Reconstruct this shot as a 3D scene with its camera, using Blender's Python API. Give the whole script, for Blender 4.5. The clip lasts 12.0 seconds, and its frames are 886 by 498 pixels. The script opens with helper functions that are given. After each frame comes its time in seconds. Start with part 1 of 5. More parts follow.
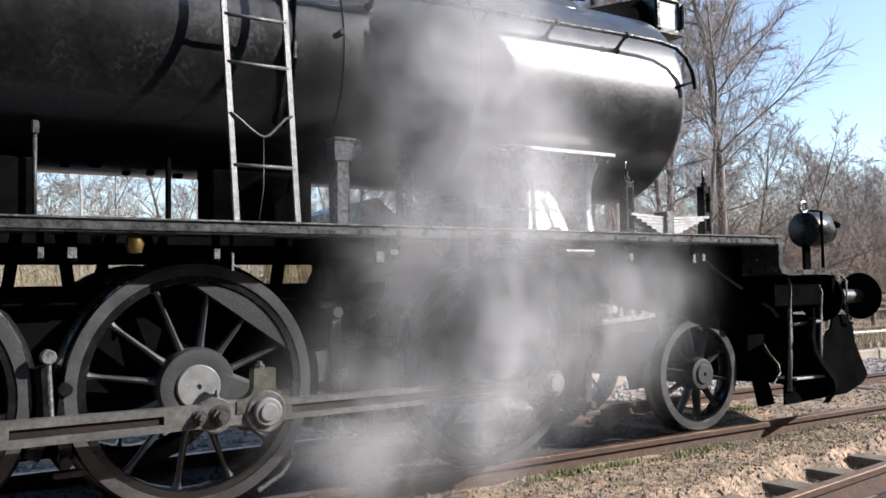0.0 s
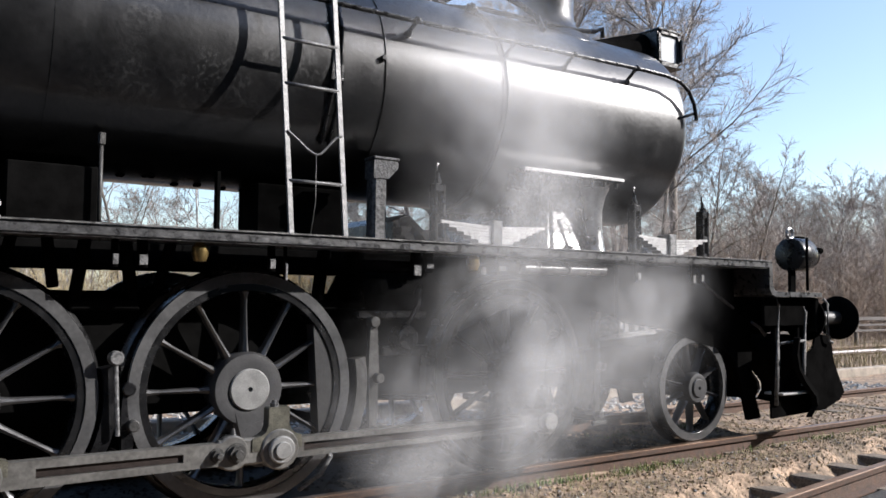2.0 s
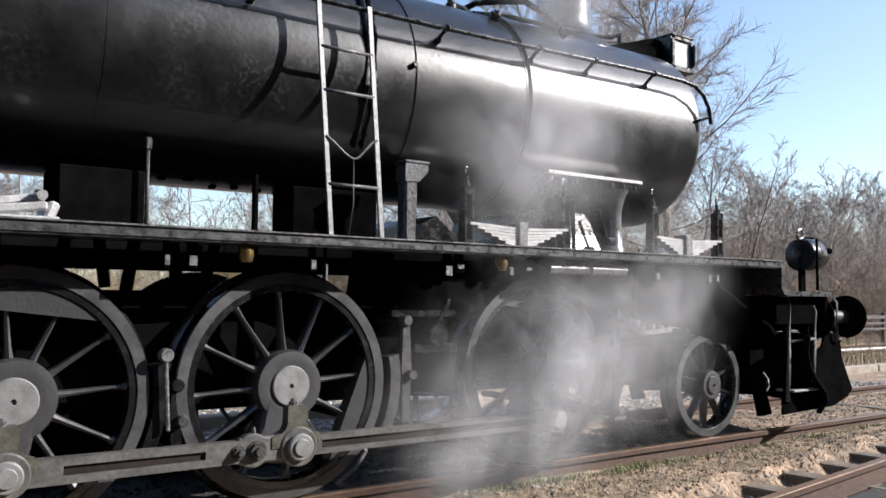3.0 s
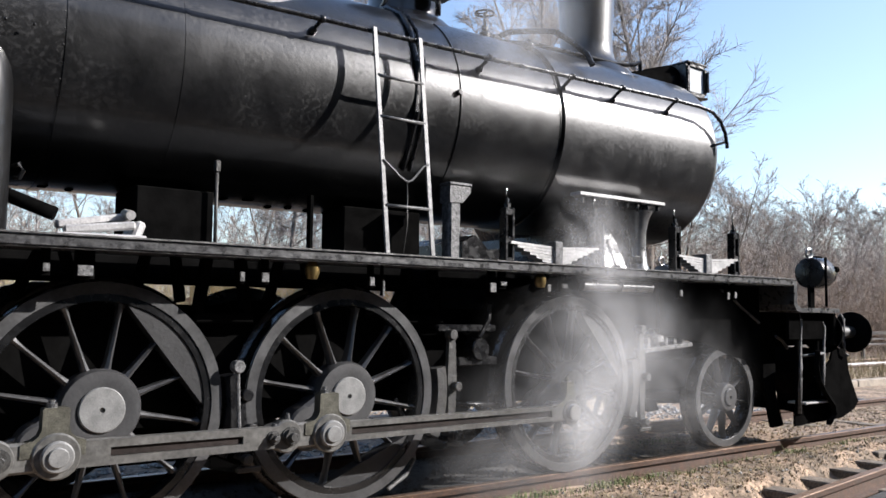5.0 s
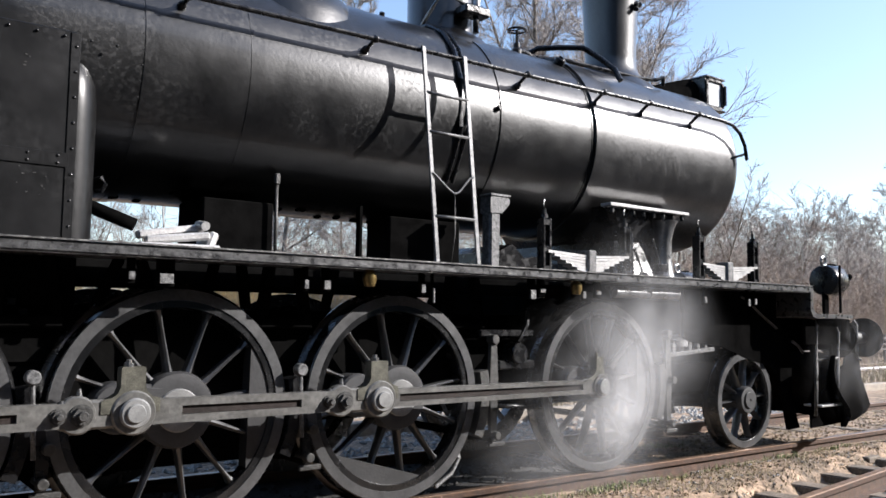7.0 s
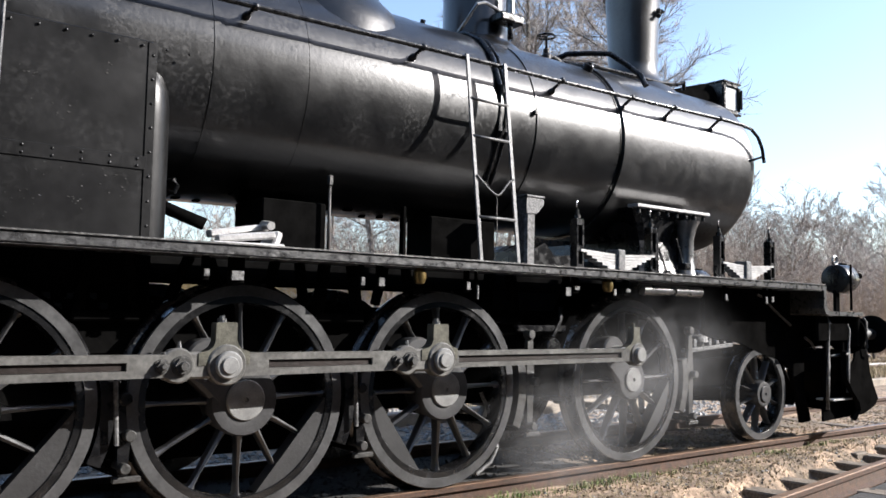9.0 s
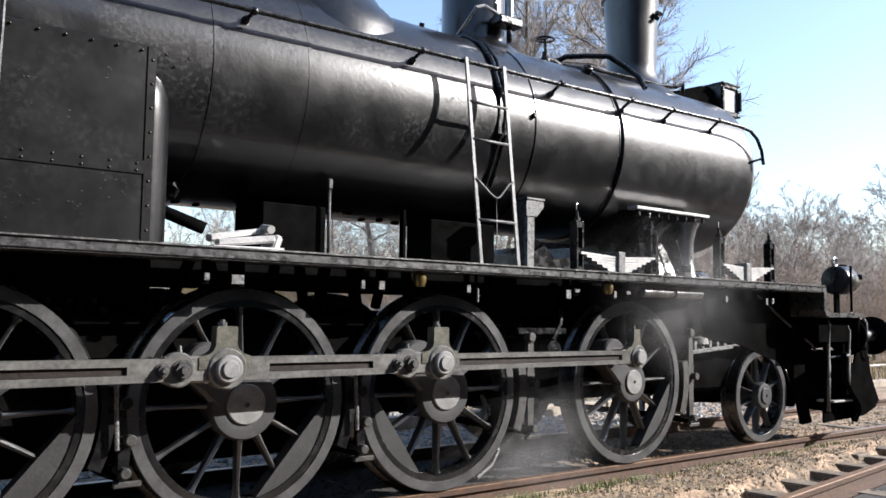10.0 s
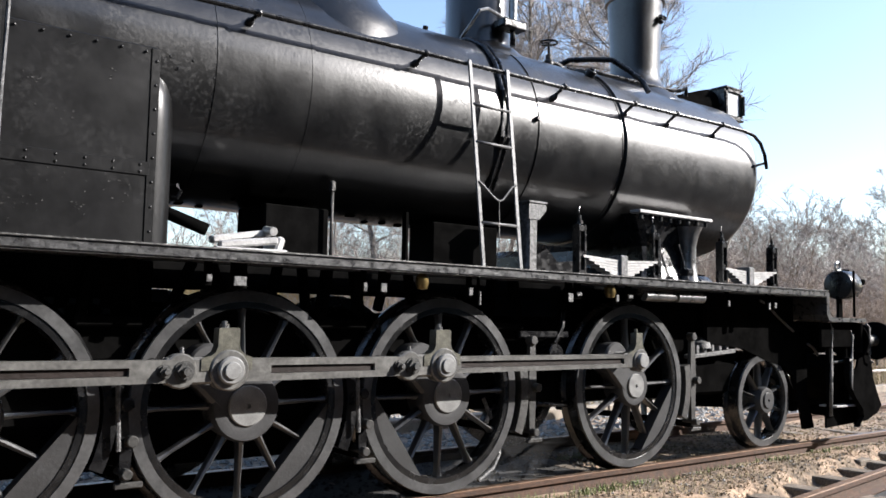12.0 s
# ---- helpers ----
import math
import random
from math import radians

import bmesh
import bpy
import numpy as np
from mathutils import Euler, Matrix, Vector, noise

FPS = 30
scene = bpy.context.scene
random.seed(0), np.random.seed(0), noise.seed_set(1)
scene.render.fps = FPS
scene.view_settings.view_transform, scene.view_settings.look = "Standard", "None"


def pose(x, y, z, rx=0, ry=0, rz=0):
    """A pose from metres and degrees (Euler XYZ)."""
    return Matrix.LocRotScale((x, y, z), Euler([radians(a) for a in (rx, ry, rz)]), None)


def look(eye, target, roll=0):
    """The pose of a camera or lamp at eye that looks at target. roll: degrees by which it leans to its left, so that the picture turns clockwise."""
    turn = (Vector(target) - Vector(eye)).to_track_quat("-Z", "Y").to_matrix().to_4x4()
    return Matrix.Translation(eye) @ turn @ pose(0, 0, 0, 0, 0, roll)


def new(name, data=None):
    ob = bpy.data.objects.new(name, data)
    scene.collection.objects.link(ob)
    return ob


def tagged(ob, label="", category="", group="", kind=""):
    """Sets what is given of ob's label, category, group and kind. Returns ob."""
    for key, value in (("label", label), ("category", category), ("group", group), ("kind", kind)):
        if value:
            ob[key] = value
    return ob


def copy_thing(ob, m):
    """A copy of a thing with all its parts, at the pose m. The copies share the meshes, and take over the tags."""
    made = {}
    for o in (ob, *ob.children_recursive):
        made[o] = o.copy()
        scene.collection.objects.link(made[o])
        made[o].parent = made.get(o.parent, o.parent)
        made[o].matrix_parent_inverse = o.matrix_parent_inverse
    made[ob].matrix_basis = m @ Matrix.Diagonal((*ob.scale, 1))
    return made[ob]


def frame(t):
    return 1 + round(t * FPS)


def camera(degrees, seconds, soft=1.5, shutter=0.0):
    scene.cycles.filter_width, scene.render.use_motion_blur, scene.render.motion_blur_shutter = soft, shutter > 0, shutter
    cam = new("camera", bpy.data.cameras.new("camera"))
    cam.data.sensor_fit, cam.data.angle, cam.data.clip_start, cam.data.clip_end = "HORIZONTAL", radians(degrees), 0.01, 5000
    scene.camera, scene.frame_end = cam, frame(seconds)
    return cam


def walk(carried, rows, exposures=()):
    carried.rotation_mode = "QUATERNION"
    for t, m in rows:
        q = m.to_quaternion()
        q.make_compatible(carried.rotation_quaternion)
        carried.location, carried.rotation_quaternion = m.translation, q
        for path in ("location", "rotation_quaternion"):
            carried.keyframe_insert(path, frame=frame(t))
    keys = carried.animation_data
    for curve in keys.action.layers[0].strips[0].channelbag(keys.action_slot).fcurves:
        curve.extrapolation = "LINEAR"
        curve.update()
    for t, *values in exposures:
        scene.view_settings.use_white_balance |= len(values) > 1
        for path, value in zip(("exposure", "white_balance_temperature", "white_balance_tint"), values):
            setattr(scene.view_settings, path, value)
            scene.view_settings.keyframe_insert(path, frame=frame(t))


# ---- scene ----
# camera: it stands beside the track and pans a little; rows of seconds, yaw, pitch, roll
cam = camera(55.67, 12.0, soft=1.6)
EYE = (-3.395, -5.138, 1.134)


def view(yaw, pitch, roll):
    return pose(*EYE, 90 + pitch, 0, yaw) @ pose(0, 0, 0, 0, 0, roll)


PAN = [
    (0.0, -32.21, 2.60, -0.94), (0.1, -33.40, 2.95, -0.76), (0.2, -34.38, 3.42, -0.53), (0.3, -34.48, 3.60, -0.39), (0.5, -34.31, 3.69, -0.25), (1.0, -34.62, 3.485, 0.015), (1.5, -34.91, 3.68, 0.17),
    (2.0, -35.27, 3.49, 0.45), (2.5, -35.59, 3.33, 0.45), (3.0, -35.72, 3.43, 0.43), (5.0, -36.85, 4.43, 0.635),
    (5.5, -36.96, 4.50, 0.76), (6.0, -36.92, 4.61, 0.78), (6.5, -37.07, 4.70, 0.76), (7.0, -37.36, 4.78, 0.70),
    (9.0, -37.93, 4.44, 0.99), (9.5, -38.11, 4.68, 1.06), (10.0, -37.94, 4.65, 0.74), (10.5, -37.88, 4.60, 0.82),
    (11.0, -37.75, 4.65, 0.65), (11.5, -37.58, 4.75, 0.78), (12.0, -37.77, 4.83, 1.05)]
walk(cam, [(t, view(y, p, r)) for t, y, p, r in PAN], exposures=((0.0, 1.16, 6400, 13), (0.5, 1.06, 6400, 13), (2.5, 1.04, 6400, 13), (5.0, 1.20, 6400, 13), (7.0, 1.30, 6400, 13), (9.0, 1.42, 6480, 12), (12.0, 1.42, 6480, 12)))

# daylight: low spring sun from behind the camera's right shoulder, clear sky
SUN = Vector((0.70, -0.53, 0.48)).normalized()
world = bpy.data.worlds.new("sky")
scene.world = world
world.use_nodes = True
wn = world.node_tree.nodes
sky = wn.new("ShaderNodeTexSky")
sky.sky_type, sky.sun_disc = "NISHITA", False
sky.sun_elevation, sky.sun_rotation = math.asin(SUN.z), math.atan2(SUN.x, SUN.y)
sky.air_density, sky.dust_density, sky.ozone_density = 1.0, 1.0, 1.6
world.node_tree.links.new(sky.outputs[0], wn["Background"].inputs[0])
wn["Background"].inputs[1].default_value = 0.119
sun = new("sun", bpy.data.lights.new("sun", "SUN"))
sun.data.energy, sun.data.angle, sun.data.color = 5.0, radians(0.53), (1.0, 0.97, 0.925)
sun.matrix_world = look(SUN * 60, (0, 0, 0))
scene.cycles.transparent_max_bounces = 96


# ---- materials ----
def mat(name, color, rough=0.5, metal=0.0, var=0.0, scale=8.0, bump=0.0, bump_scale=60.0, color2=None, spots=0.0, spec=0.5, island=0.0, rough_var=0.0, flakes=0.0, coat=0.0, coat_rough=0.12):
    """A procedural surface: colour varied at two scales, uneven gloss and fine relief."""
    m = bpy.data.materials.new(name)
    m.use_nodes = True
    nt = m.node_tree
    b = nt.nodes["Principled BSDF"]
    b.inputs["Roughness"].default_value, b.inputs["Metallic"].default_value = rough, metal
    b.inputs["Specular IOR Level"].default_value = spec
    b.inputs["Coat Weight"].default_value, b.inputs["Coat Roughness"].default_value = coat, coat_rough
    b.inputs["Base Color"].default_value = (*color, 1)
    co = nt.nodes.new("ShaderNodeTexCoord")
    out = None
    if var or color2:
        big = nt.nodes.new("ShaderNodeTexNoise")
        big.inputs["Scale"].default_value, big.inputs["Detail"].default_value = scale, 8
        big.inputs["Roughness"].default_value = 0.65
        nt.links.new(co.outputs["Object"], big.inputs["Vector"])
        ramp = nt.nodes.new("ShaderNodeValToRGB")
        c2 = color2 or [c * (1 - var) for c in color]
        ramp.color_ramp.elements[0].color, ramp.color_ramp.elements[1].color = (*c2, 1), (*color, 1)
        ramp.color_ramp.elements[0].position, ramp.color_ramp.elements[1].position = 0.36, 0.62
        nt.links.new(big.outputs["Fac"], ramp.inputs["Fac"])
        out = ramp.outputs["Color"]
    if spots:
        fine = nt.nodes.new("ShaderNodeTexNoise")
        fine.inputs["Scale"].default_value, fine.inputs["Detail"].default_value = scale * 9, 4
        nt.links.new(co.outputs["Object"], fine.inputs["Vector"])
        mul = nt.nodes.new("ShaderNodeMapRange")
        mul.inputs["From Min"].default_value, mul.inputs["From Max"].default_value = 0.3, 0.7
        mul.inputs["To Min"].default_value, mul.inputs["To Max"].default_value = 1 - spots, 1 + spots
        nt.links.new(fine.outputs["Fac"], mul.inputs["Value"])
        mix = nt.nodes.new("ShaderNodeVectorMath")
        mix.operation = "SCALE"
        if out:
            nt.links.new(out, mix.inputs[0])
        else:
            mix.inputs[0].default_value = color
        nt.links.new(mul.outputs[0], mix.inputs["Scale"])
        out = mix.outputs[0]
    if island:
        geo = nt.nodes.new("ShaderNodeNewGeometry")
        obi = nt.nodes.new("ShaderNodeObjectInfo")
        add = nt.nodes.new("ShaderNodeMath")
        add.operation = "ADD"
        nt.links.new(geo.outputs["Random Per Island"], add.inputs[0])
        nt.links.new(obi.outputs["Random"], add.inputs[1])
        rng = nt.nodes.new("ShaderNodeMapRange")
        rng.inputs["From Max"].default_value = 2.0
        rng.inputs["To Min"].default_value, rng.inputs["To Max"].default_value = 1 - island, 1 + island
        nt.links.new(add.outputs[0], rng.inputs["Value"])
        mix = nt.nodes.new("ShaderNodeVectorMath")
        mix.operation = "SCALE"
        if out:
            nt.links.new(out, mix.inputs[0])
        else:
            mix.inputs[0].default_value = color
        nt.links.new(rng.outputs[0], mix.inputs["Scale"])
        out = mix.outputs[0]
    if out:
        nt.links.new(out, b.inputs["Base Color"])
    if rough_var:
        rn = nt.nodes.new("ShaderNodeTexNoise")
        rn.inputs["Scale"].default_value, rn.inputs["Detail"].default_value = scale * 1.7, 7
        nt.links.new(co.outputs["Object"], rn.inputs["Vector"])
        rr = nt.nodes.new("ShaderNodeMapRange")
        rr.inputs["From Min"].default_value, rr.inputs["From Max"].default_value = 0.3, 0.7
        rr.inputs["To Min"].default_value, rr.inputs["To Max"].default_value = max(0.05, rough - rough_var), min(1, rough + rough_var)
        nt.links.new(rn.outputs["Fac"], rr.inputs["Value"])
        rough_out = rr.outputs[0]
        if flakes:
            # dull flaking patches: small flecks gathered in larger worn areas
            f1, f2 = nt.nodes.new("ShaderNodeTexNoise"), nt.nodes.new("ShaderNodeTexNoise")
            f1.inputs["Scale"].default_value, f1.inputs["Detail"].default_value, f1.inputs["Roughness"].default_value = 38, 6, 0.7
            f2.inputs["Scale"].default_value, f2.inputs["Detail"].default_value = 2.6, 4
            r1, r2, fm, fa = (nt.nodes.new(k) for k in ("ShaderNodeMapRange", "ShaderNodeMapRange", "ShaderNodeMath", "ShaderNodeMath"))
            for f, r, lo, hi, top in ((f1, r1, 0.50, 0.60, flakes), (f2, r2, 0.46, 0.60, 1.0)):
                nt.links.new(co.outputs["Object"], f.inputs["Vector"])
                nt.links.new(f.outputs["Fac"], r.inputs["Value"])
                r.inputs["From Min"].default_value, r.inputs["From Max"].default_value, r.inputs["To Max"].default_value = lo, hi, top
            fm.operation, fa.operation = "MULTIPLY", "ADD"
            nt.links.new(r1.outputs[0], fm.inputs[0]), nt.links.new(r2.outputs[0], fm.inputs[1])
            nt.links.new(fm.outputs[0], fa.inputs[0]), nt.links.new(rough_out, fa.inputs[1])
            rough_out = fa.outputs[0]
        nt.links.new(rough_out, b.inputs["Roughness"])
    if bump:
        bn = nt.nodes.new("ShaderNodeTexNoise")
        bn.inputs["Scale"].default_value, bn.inputs["Detail"].default_value = bump_scale, 5
        nt.links.new(co.outputs["Object"], bn.inputs["Vector"])
        bp = nt.nodes.new("ShaderNodeBump")
        bp.inputs["Strength"].default_value, bp.inputs["Distance"].default_value = bump, 0.01
        nt.links.new(bn.outputs["Fac"], bp.inputs["Height"])
        nt.links.new(bp.outputs[0], b.inputs["Normal"])
    return m


BLACK = mat("black_enamel", (0.0042, 0.0042, 0.0045), 0.35, 0.0, 0.45, 3.0, 0.10, 34.0, rough_var=0.06, spots=0.6, spec=0.43, flakes=0.20, coat=0.50, coat_rough=0.14)
SMOKEBOX = mat("smokebox_paint", (0.0055, 0.0055, 0.0058), 0.38, 0.0, 0.4, 4.0, 0.10, 30.0, rough_var=0.06, spots=0.6, spec=0.52, flakes=0.16, coat=0.45, coat_rough=0.18)
PANEL = mat("worn_black_sheet", (0.0072, 0.0072, 0.0075), 0.36, 0.0, 0.4, 2.2, 0.16, 6.0, rough_var=0.06, spots=0.3, spec=0.24, flakes=0.10, coat=0.10, coat_rough=0.15)
FRAME = mat("sooty_black", (0.0050, 0.0049, 0.0048), 0.7, 0.0, 0.5, 6.0, 0.14, 40.0, spec=0.0)
GREASY = mat("greasy_black", (0.007, 0.007, 0.0077), 0.3, 0.0, 0.5, 9.0, 0.3, 35.0, rough_var=0.15, spec=0.35)
TREAD = mat("running_board_plate", (0.045, 0.045, 0.046), 0.34, 0.1, 0.6, 16.0, 0.25, 50.0, rough_var=0.16, spots=0.55, spec=0.8)
EDGE = mat("worn_board_edge", (0.16, 0.158, 0.155), 0.38, 0.3, 0.85, 22.0, 0.4, 60.0, rough_var=0.15, spots=0.6)
WHEEL = mat("wheel_black", (0.007, 0.007, 0.0074), 0.24, 0.0, 0.5, 7.0, 0.15, 40.0, rough_var=0.08, spots=0.3, spec=0.9)
RIM = mat("dusty_grey_tyre_face", (0.062, 0.062, 0.0625), 0.40, 0.2, 0.35, 6.0, 0.12, 60.0, rough_var=0.12, spots=0.2)
WEIGHT = mat("dusty_counterweight", (0.022, 0.022, 0.0226), 0.5, 0.0, 0.35, 6.0, 0.15, 60.0, spots=0.2)
SPOKE = mat("glossy_spoke_paint", (0.034, 0.034, 0.035), 0.40, 0.0, 0.4, 9.0, 0.10, 50.0, rough_var=0.07, spec=1.0, coat=0.35, coat_rough=0.30)
FLUTE = mat("dark_oily_flute", (0.02, 0.014, 0.012), 0.5, 0.1, 0.5, 12.0, 0.3, 40.0, spec=0.3)
STEEL = mat("bright_worn_steel", (0.294, 0.294, 0.294), 0.33, 0.9, 0.4, 9.0, 0.15, 50.0, rough_var=0.1)
ROD = mat("grey_oiled_rod_steel", (0.126, 0.123, 0.115), 0.40, 0.35, 0.40, 5.0, 0.14, 40.0, rough_var=0.14, spots=0.25)
BOSS = mat("grey_painted_boss", (0.038, 0.038, 0.039), 0.48, 0.1, 0.3, 9.0, 0.1, 60.0, spots=0.15)
CAP = mat("pale_hub_cap", (0.1964, 0.1964, 0.191), 0.5, 0.3, 0.3, 14.0, 0.1, 50.0, spots=0.15)
BRASS = mat("tarnished_brass", (0.294, 0.21, 0.084), 0.35, 0.85, 0.5, 20.0)
OLIVE = mat("oily_bronze_block", (0.112, 0.108, 0.086), 0.42, 0.4, 0.5, 14.0, 0.2, 40.0, spots=0.3)
LADDER = mat("chipped_grey_ladder", (0.115, 0.115, 0.115), 0.5, 0.1, 0.7, 16.0, 0.3, 60.0, spots=0.5)
PALE = mat("bright_bare_metal", (0.434, 0.427, 0.42), 0.4, 0.3, 0.35, 10.0, 0.3, 40.0, spots=0.2)
# flaking grey paint; also colours the sunlit bracket ends under the board
PATINA_SUNLIT = mat("flaking_and_sunlit_grey", (0.1403, 0.1403, 0.1403), 0.6, 0.2, 0.8, 40.0, 0.6, 70.0, spots=0.5)
BRAKE = mat("worn_brake_iron", (0.0462, 0.04505, 0.04235), 0.5, 0.2, 0.6, 18.0, 0.4, 60.0, spots=0.4)
GLASS = mat("lamp_glass", (0.55, 0.57, 0.58), 0.06, 0.0, spec=0.8)
RUST = mat("rusty_rail_side", (0.075, 0.038, 0.022), 0.75, 0.2, 0.5, 20.0, 0.5, 60.0, color2=(0.04, 0.024, 0.016), spots=0.4)
RAILTOP = mat("worn_rail_head", (0.255, 0.165, 0.1125), 0.35, 0.75, 0.4, 14.0, 0.1, 60.0)
RAILDULL = mat("brown_rail_head", (0.225, 0.1425, 0.09), 0.5, 0.4, 0.4, 12.0, 0.2, 60.0)
SLEEPER = mat("weathered_sleeper", (0.165, 0.1312, 0.0975), 0.85, 0.0, 0.5, 7.0, 0.8, 40.0, island=0.25, spots=0.4)
GROUND = mat("dry_grass_and_grit", (0.285, 0.200, 0.135), 0.95, 0.0, 0.0, 2.4, 1.0, 30.0, color2=(0.115, 0.088, 0.062), spots=0.65)
# oily cinder; its dark colour also holds the shade under the locomotive
SHADE_CINDER = mat("oily_shade_cinder", (0.035, 0.033, 0.031), 0.9, 0.0, 0.5, 5.0, 1.0, 45.0, spots=0.5)
# dark surface of the unseen slope that blocks sky light behind the camera
BLOCKER = mat("dark_sky_blocker", (0.035, 0.034, 0.024), 0.95, 0.0, 0.5, 0.8, 1.0, 6.0, spots=0.5)
BALLAST = mat("pale_crushed_stone", (0.288, 0.2808, 0.2664), 0.9, 0.0, 0.4, 9.0, 0.6, 60.0, island=0.5, spots=0.3)
STRAW = mat("dead_grass", (0.3465, 0.2805, 0.1568), 0.9, 0.0, 0.4, 3.0, island=0.4)
GREEN = mat("young_grass", (0.098, 0.14, 0.0315), 0.8, 0.0, 0.4, 3.0, island=0.4)
BARK = mat("grey_bark", (0.1824, 0.1584, 0.1344), 0.9, 0.0, 0.5, 3.0, 0.6, 30.0, spots=0.4, island=0.25)
TWIG = mat("bare_twigs", (0.285, 0.252, 0.23), 0.85, 0.0, 0.3, 2.0, island=0.35)
BIRCH = mat("birch_bark", (0.45, 0.435, 0.4125), 0.8, 0.0, 0.0, 6.0, color2=(0.2, 0.18, 0.16))
BRUSH = mat("reddish_brush", (0.295, 0.225, 0.175), 0.9, 0.0, 0.3, 1.0, island=0.4)
CONIFER = mat("dark_conifer", (0.035, 0.06, 0.03), 0.85, 0.0, 0.3, 1.0, island=0.4)
OCHRE = mat("ochre_boards", (0.336, 0.217, 0.084), 0.8, 0.0, 0.3, 3.0, 0.3, 20.0, spots=0.2)
BRICK = mat("red_brick", (0.252, 0.105, 0.063), 0.85, 0.0, 0.4, 6.0, 0.4, 30.0, spots=0.3)
ROOFM = mat("dark_roof_felt", (0.07, 0.065, 0.06), 0.8, 0.0, 0.3, 3.0)
FENCE = mat("dark_fence_timber", (0.08, 0.07, 0.065), 0.8, 0.0, 0.4, 5.0, 0.3, 30.0)
PIPE = mat("pale_fence_pipe", (0.35, 0.329, 0.322), 0.5, 0.3, 0.3, 5.0)
KERB = mat("pale_timber_edging", (0.294, 0.252, 0.203), 0.85, 0.0, 0.4, 6.0, 0.4, 30.0)


# ---- mesh helpers ----
def add_box(bm, c, size, bevel=0.0, m=None):
    """A box round c; m turns it about c."""
    g = bmesh.ops.create_cube(bm, size=1.0)
    vs = g["verts"]
    bmesh.ops.scale(bm, vec=size, verts=vs)
    if bevel:
        es = list({e for v in vs for e in v.link_edges})
        vs = list({v for f in bmesh.ops.bevel(bm, geom=es, offset=bevel, segments=1, affect="EDGES")["faces"] for v in f.verts} | {v for v in vs if v.is_valid})
    if m is not None:
        bmesh.ops.transform(bm, matrix=m, verts=vs)
    bmesh.ops.translate(bm, vec=c, verts=vs)
    return vs


def span(p0, p1):
    d = Vector(p1) - Vector(p0)
    return Matrix.Translation(Vector(p0)) @ d.to_track_quat("Z", "Y").to_matrix().to_4x4(), d.length


def add_lathe(bm, profile, p0, p1, seg=24, arc=1.0, a0=0.0):
    """A profile of (radius, height) turned about the line from p0 towards p1; heights in metres."""
    m, _ = span(p0, p1)
    rings = []
    n = seg if arc >= 1 else seg + 1
    for r, h in profile:
        rings.append([bm.verts.new(m @ Vector((r * math.cos(a0 + 2 * math.pi * arc * i / seg), r * math.sin(a0 + 2 * math.pi * arc * i / seg), h))) for i in range(n)])
    for a, b in zip(rings, rings[1:]):
        for i in range(seg):
            j = (i + 1) % n
            f = bm.faces.new((a[i], a[j], b[j], b[i]))
            f.smooth = True


def add_cyl(bm, p0, p1, r, r2=None, seg=16, bevel=0.0):
    L = (Vector(p1) - Vector(p0)).length
    r2 = r if r2 is None else r2
    if bevel:
        prof = [(0.0005, 0), (r - bevel, 0), (r, bevel), (r2, L - bevel), (r2 - bevel, L), (0.0005, L)]
    else:
        prof = [(0.0005, 0), (r, 0), (r, 0.0001), (r2, L - 0.0001), (r2, L), (0.0005, L)]
    add_lathe(bm, prof, p0, p1, seg)


def add_tube(bm, pts, r, seg=8, taper=None):
    """A round bar along pts."""
    pts = [Vector(p) for p in pts]
    rings = []
    for i, p in enumerate(pts):
        d = (pts[min(i + 1, len(pts) - 1)] - pts[max(i - 1, 0)]).normalized()
        q = d.to_track_quat("Z", "Y")
        rr = r if taper is None else r + (taper - r) * i / (len(pts) - 1)
        rings.append([bm.verts.new(p + q @ Vector((rr * math.cos(2 * math.pi * k / seg), rr * math.sin(2 * math.pi * k / seg), 0))) for k in range(seg)])
    for a, b in zip(rings, rings[1:]):
        for k in range(seg):
            f = bm.faces.new((a[k], a[(k + 1) % seg], b[(k + 1) % seg], b[k]))
            f.smooth = True
    if seg > 3:
        bm.faces.new(rings[0][::-1])
        bm.faces.new(rings[-1])


def add_prism(bm, outline, y0, y1):
    """An outline of (x, z) drawn out from y0 to y1."""
    a = [bm.verts.new((x, y0, z)) for x, z in outline]
    b = [bm.verts.new((x, y1, z)) for x, z in outline]
    bm.faces.new(a)
    bm.faces.new(b[::-1])
    n = len(a)
    for i in range(n):
        bm.faces.new((a[i], b[i], b[(i + 1) % n], a[(i + 1) % n]))


def mesh_of(name, bm, material):
    bmesh.ops.recalc_face_normals(bm, faces=bm.faces)
    for e in bm.edges:
        if len(e.link_faces) == 2 and e.calc_face_angle(0) > 0.56:
            e.smooth = False
    me = bpy.data.meshes.new(name)
    bm.to_mesh(me)
    bm.free()
    me.materials.append(material)
    return me


def part(name, bm, material, parent, label="", at=None):
    ob = new(name, mesh_of(name, bm, material))
    ob.parent = parent
    if at is not None:
        ob.matrix_basis = at
    if label:
        tagged(ob, label)
    return ob


def thing(name, label, category, group="", kind="", at=None):
    ob = new(name)
    ob.empty_display_size = 0.3
    if at is not None:
        ob.matrix_basis = at
    return tagged(ob, label, category, group, kind)


def solid(name, bm, material, label, category="", kind="", group=""):
    return tagged(new(name, mesh_of(name, bm, material)), label, category, group, kind)


B = bmesh.new
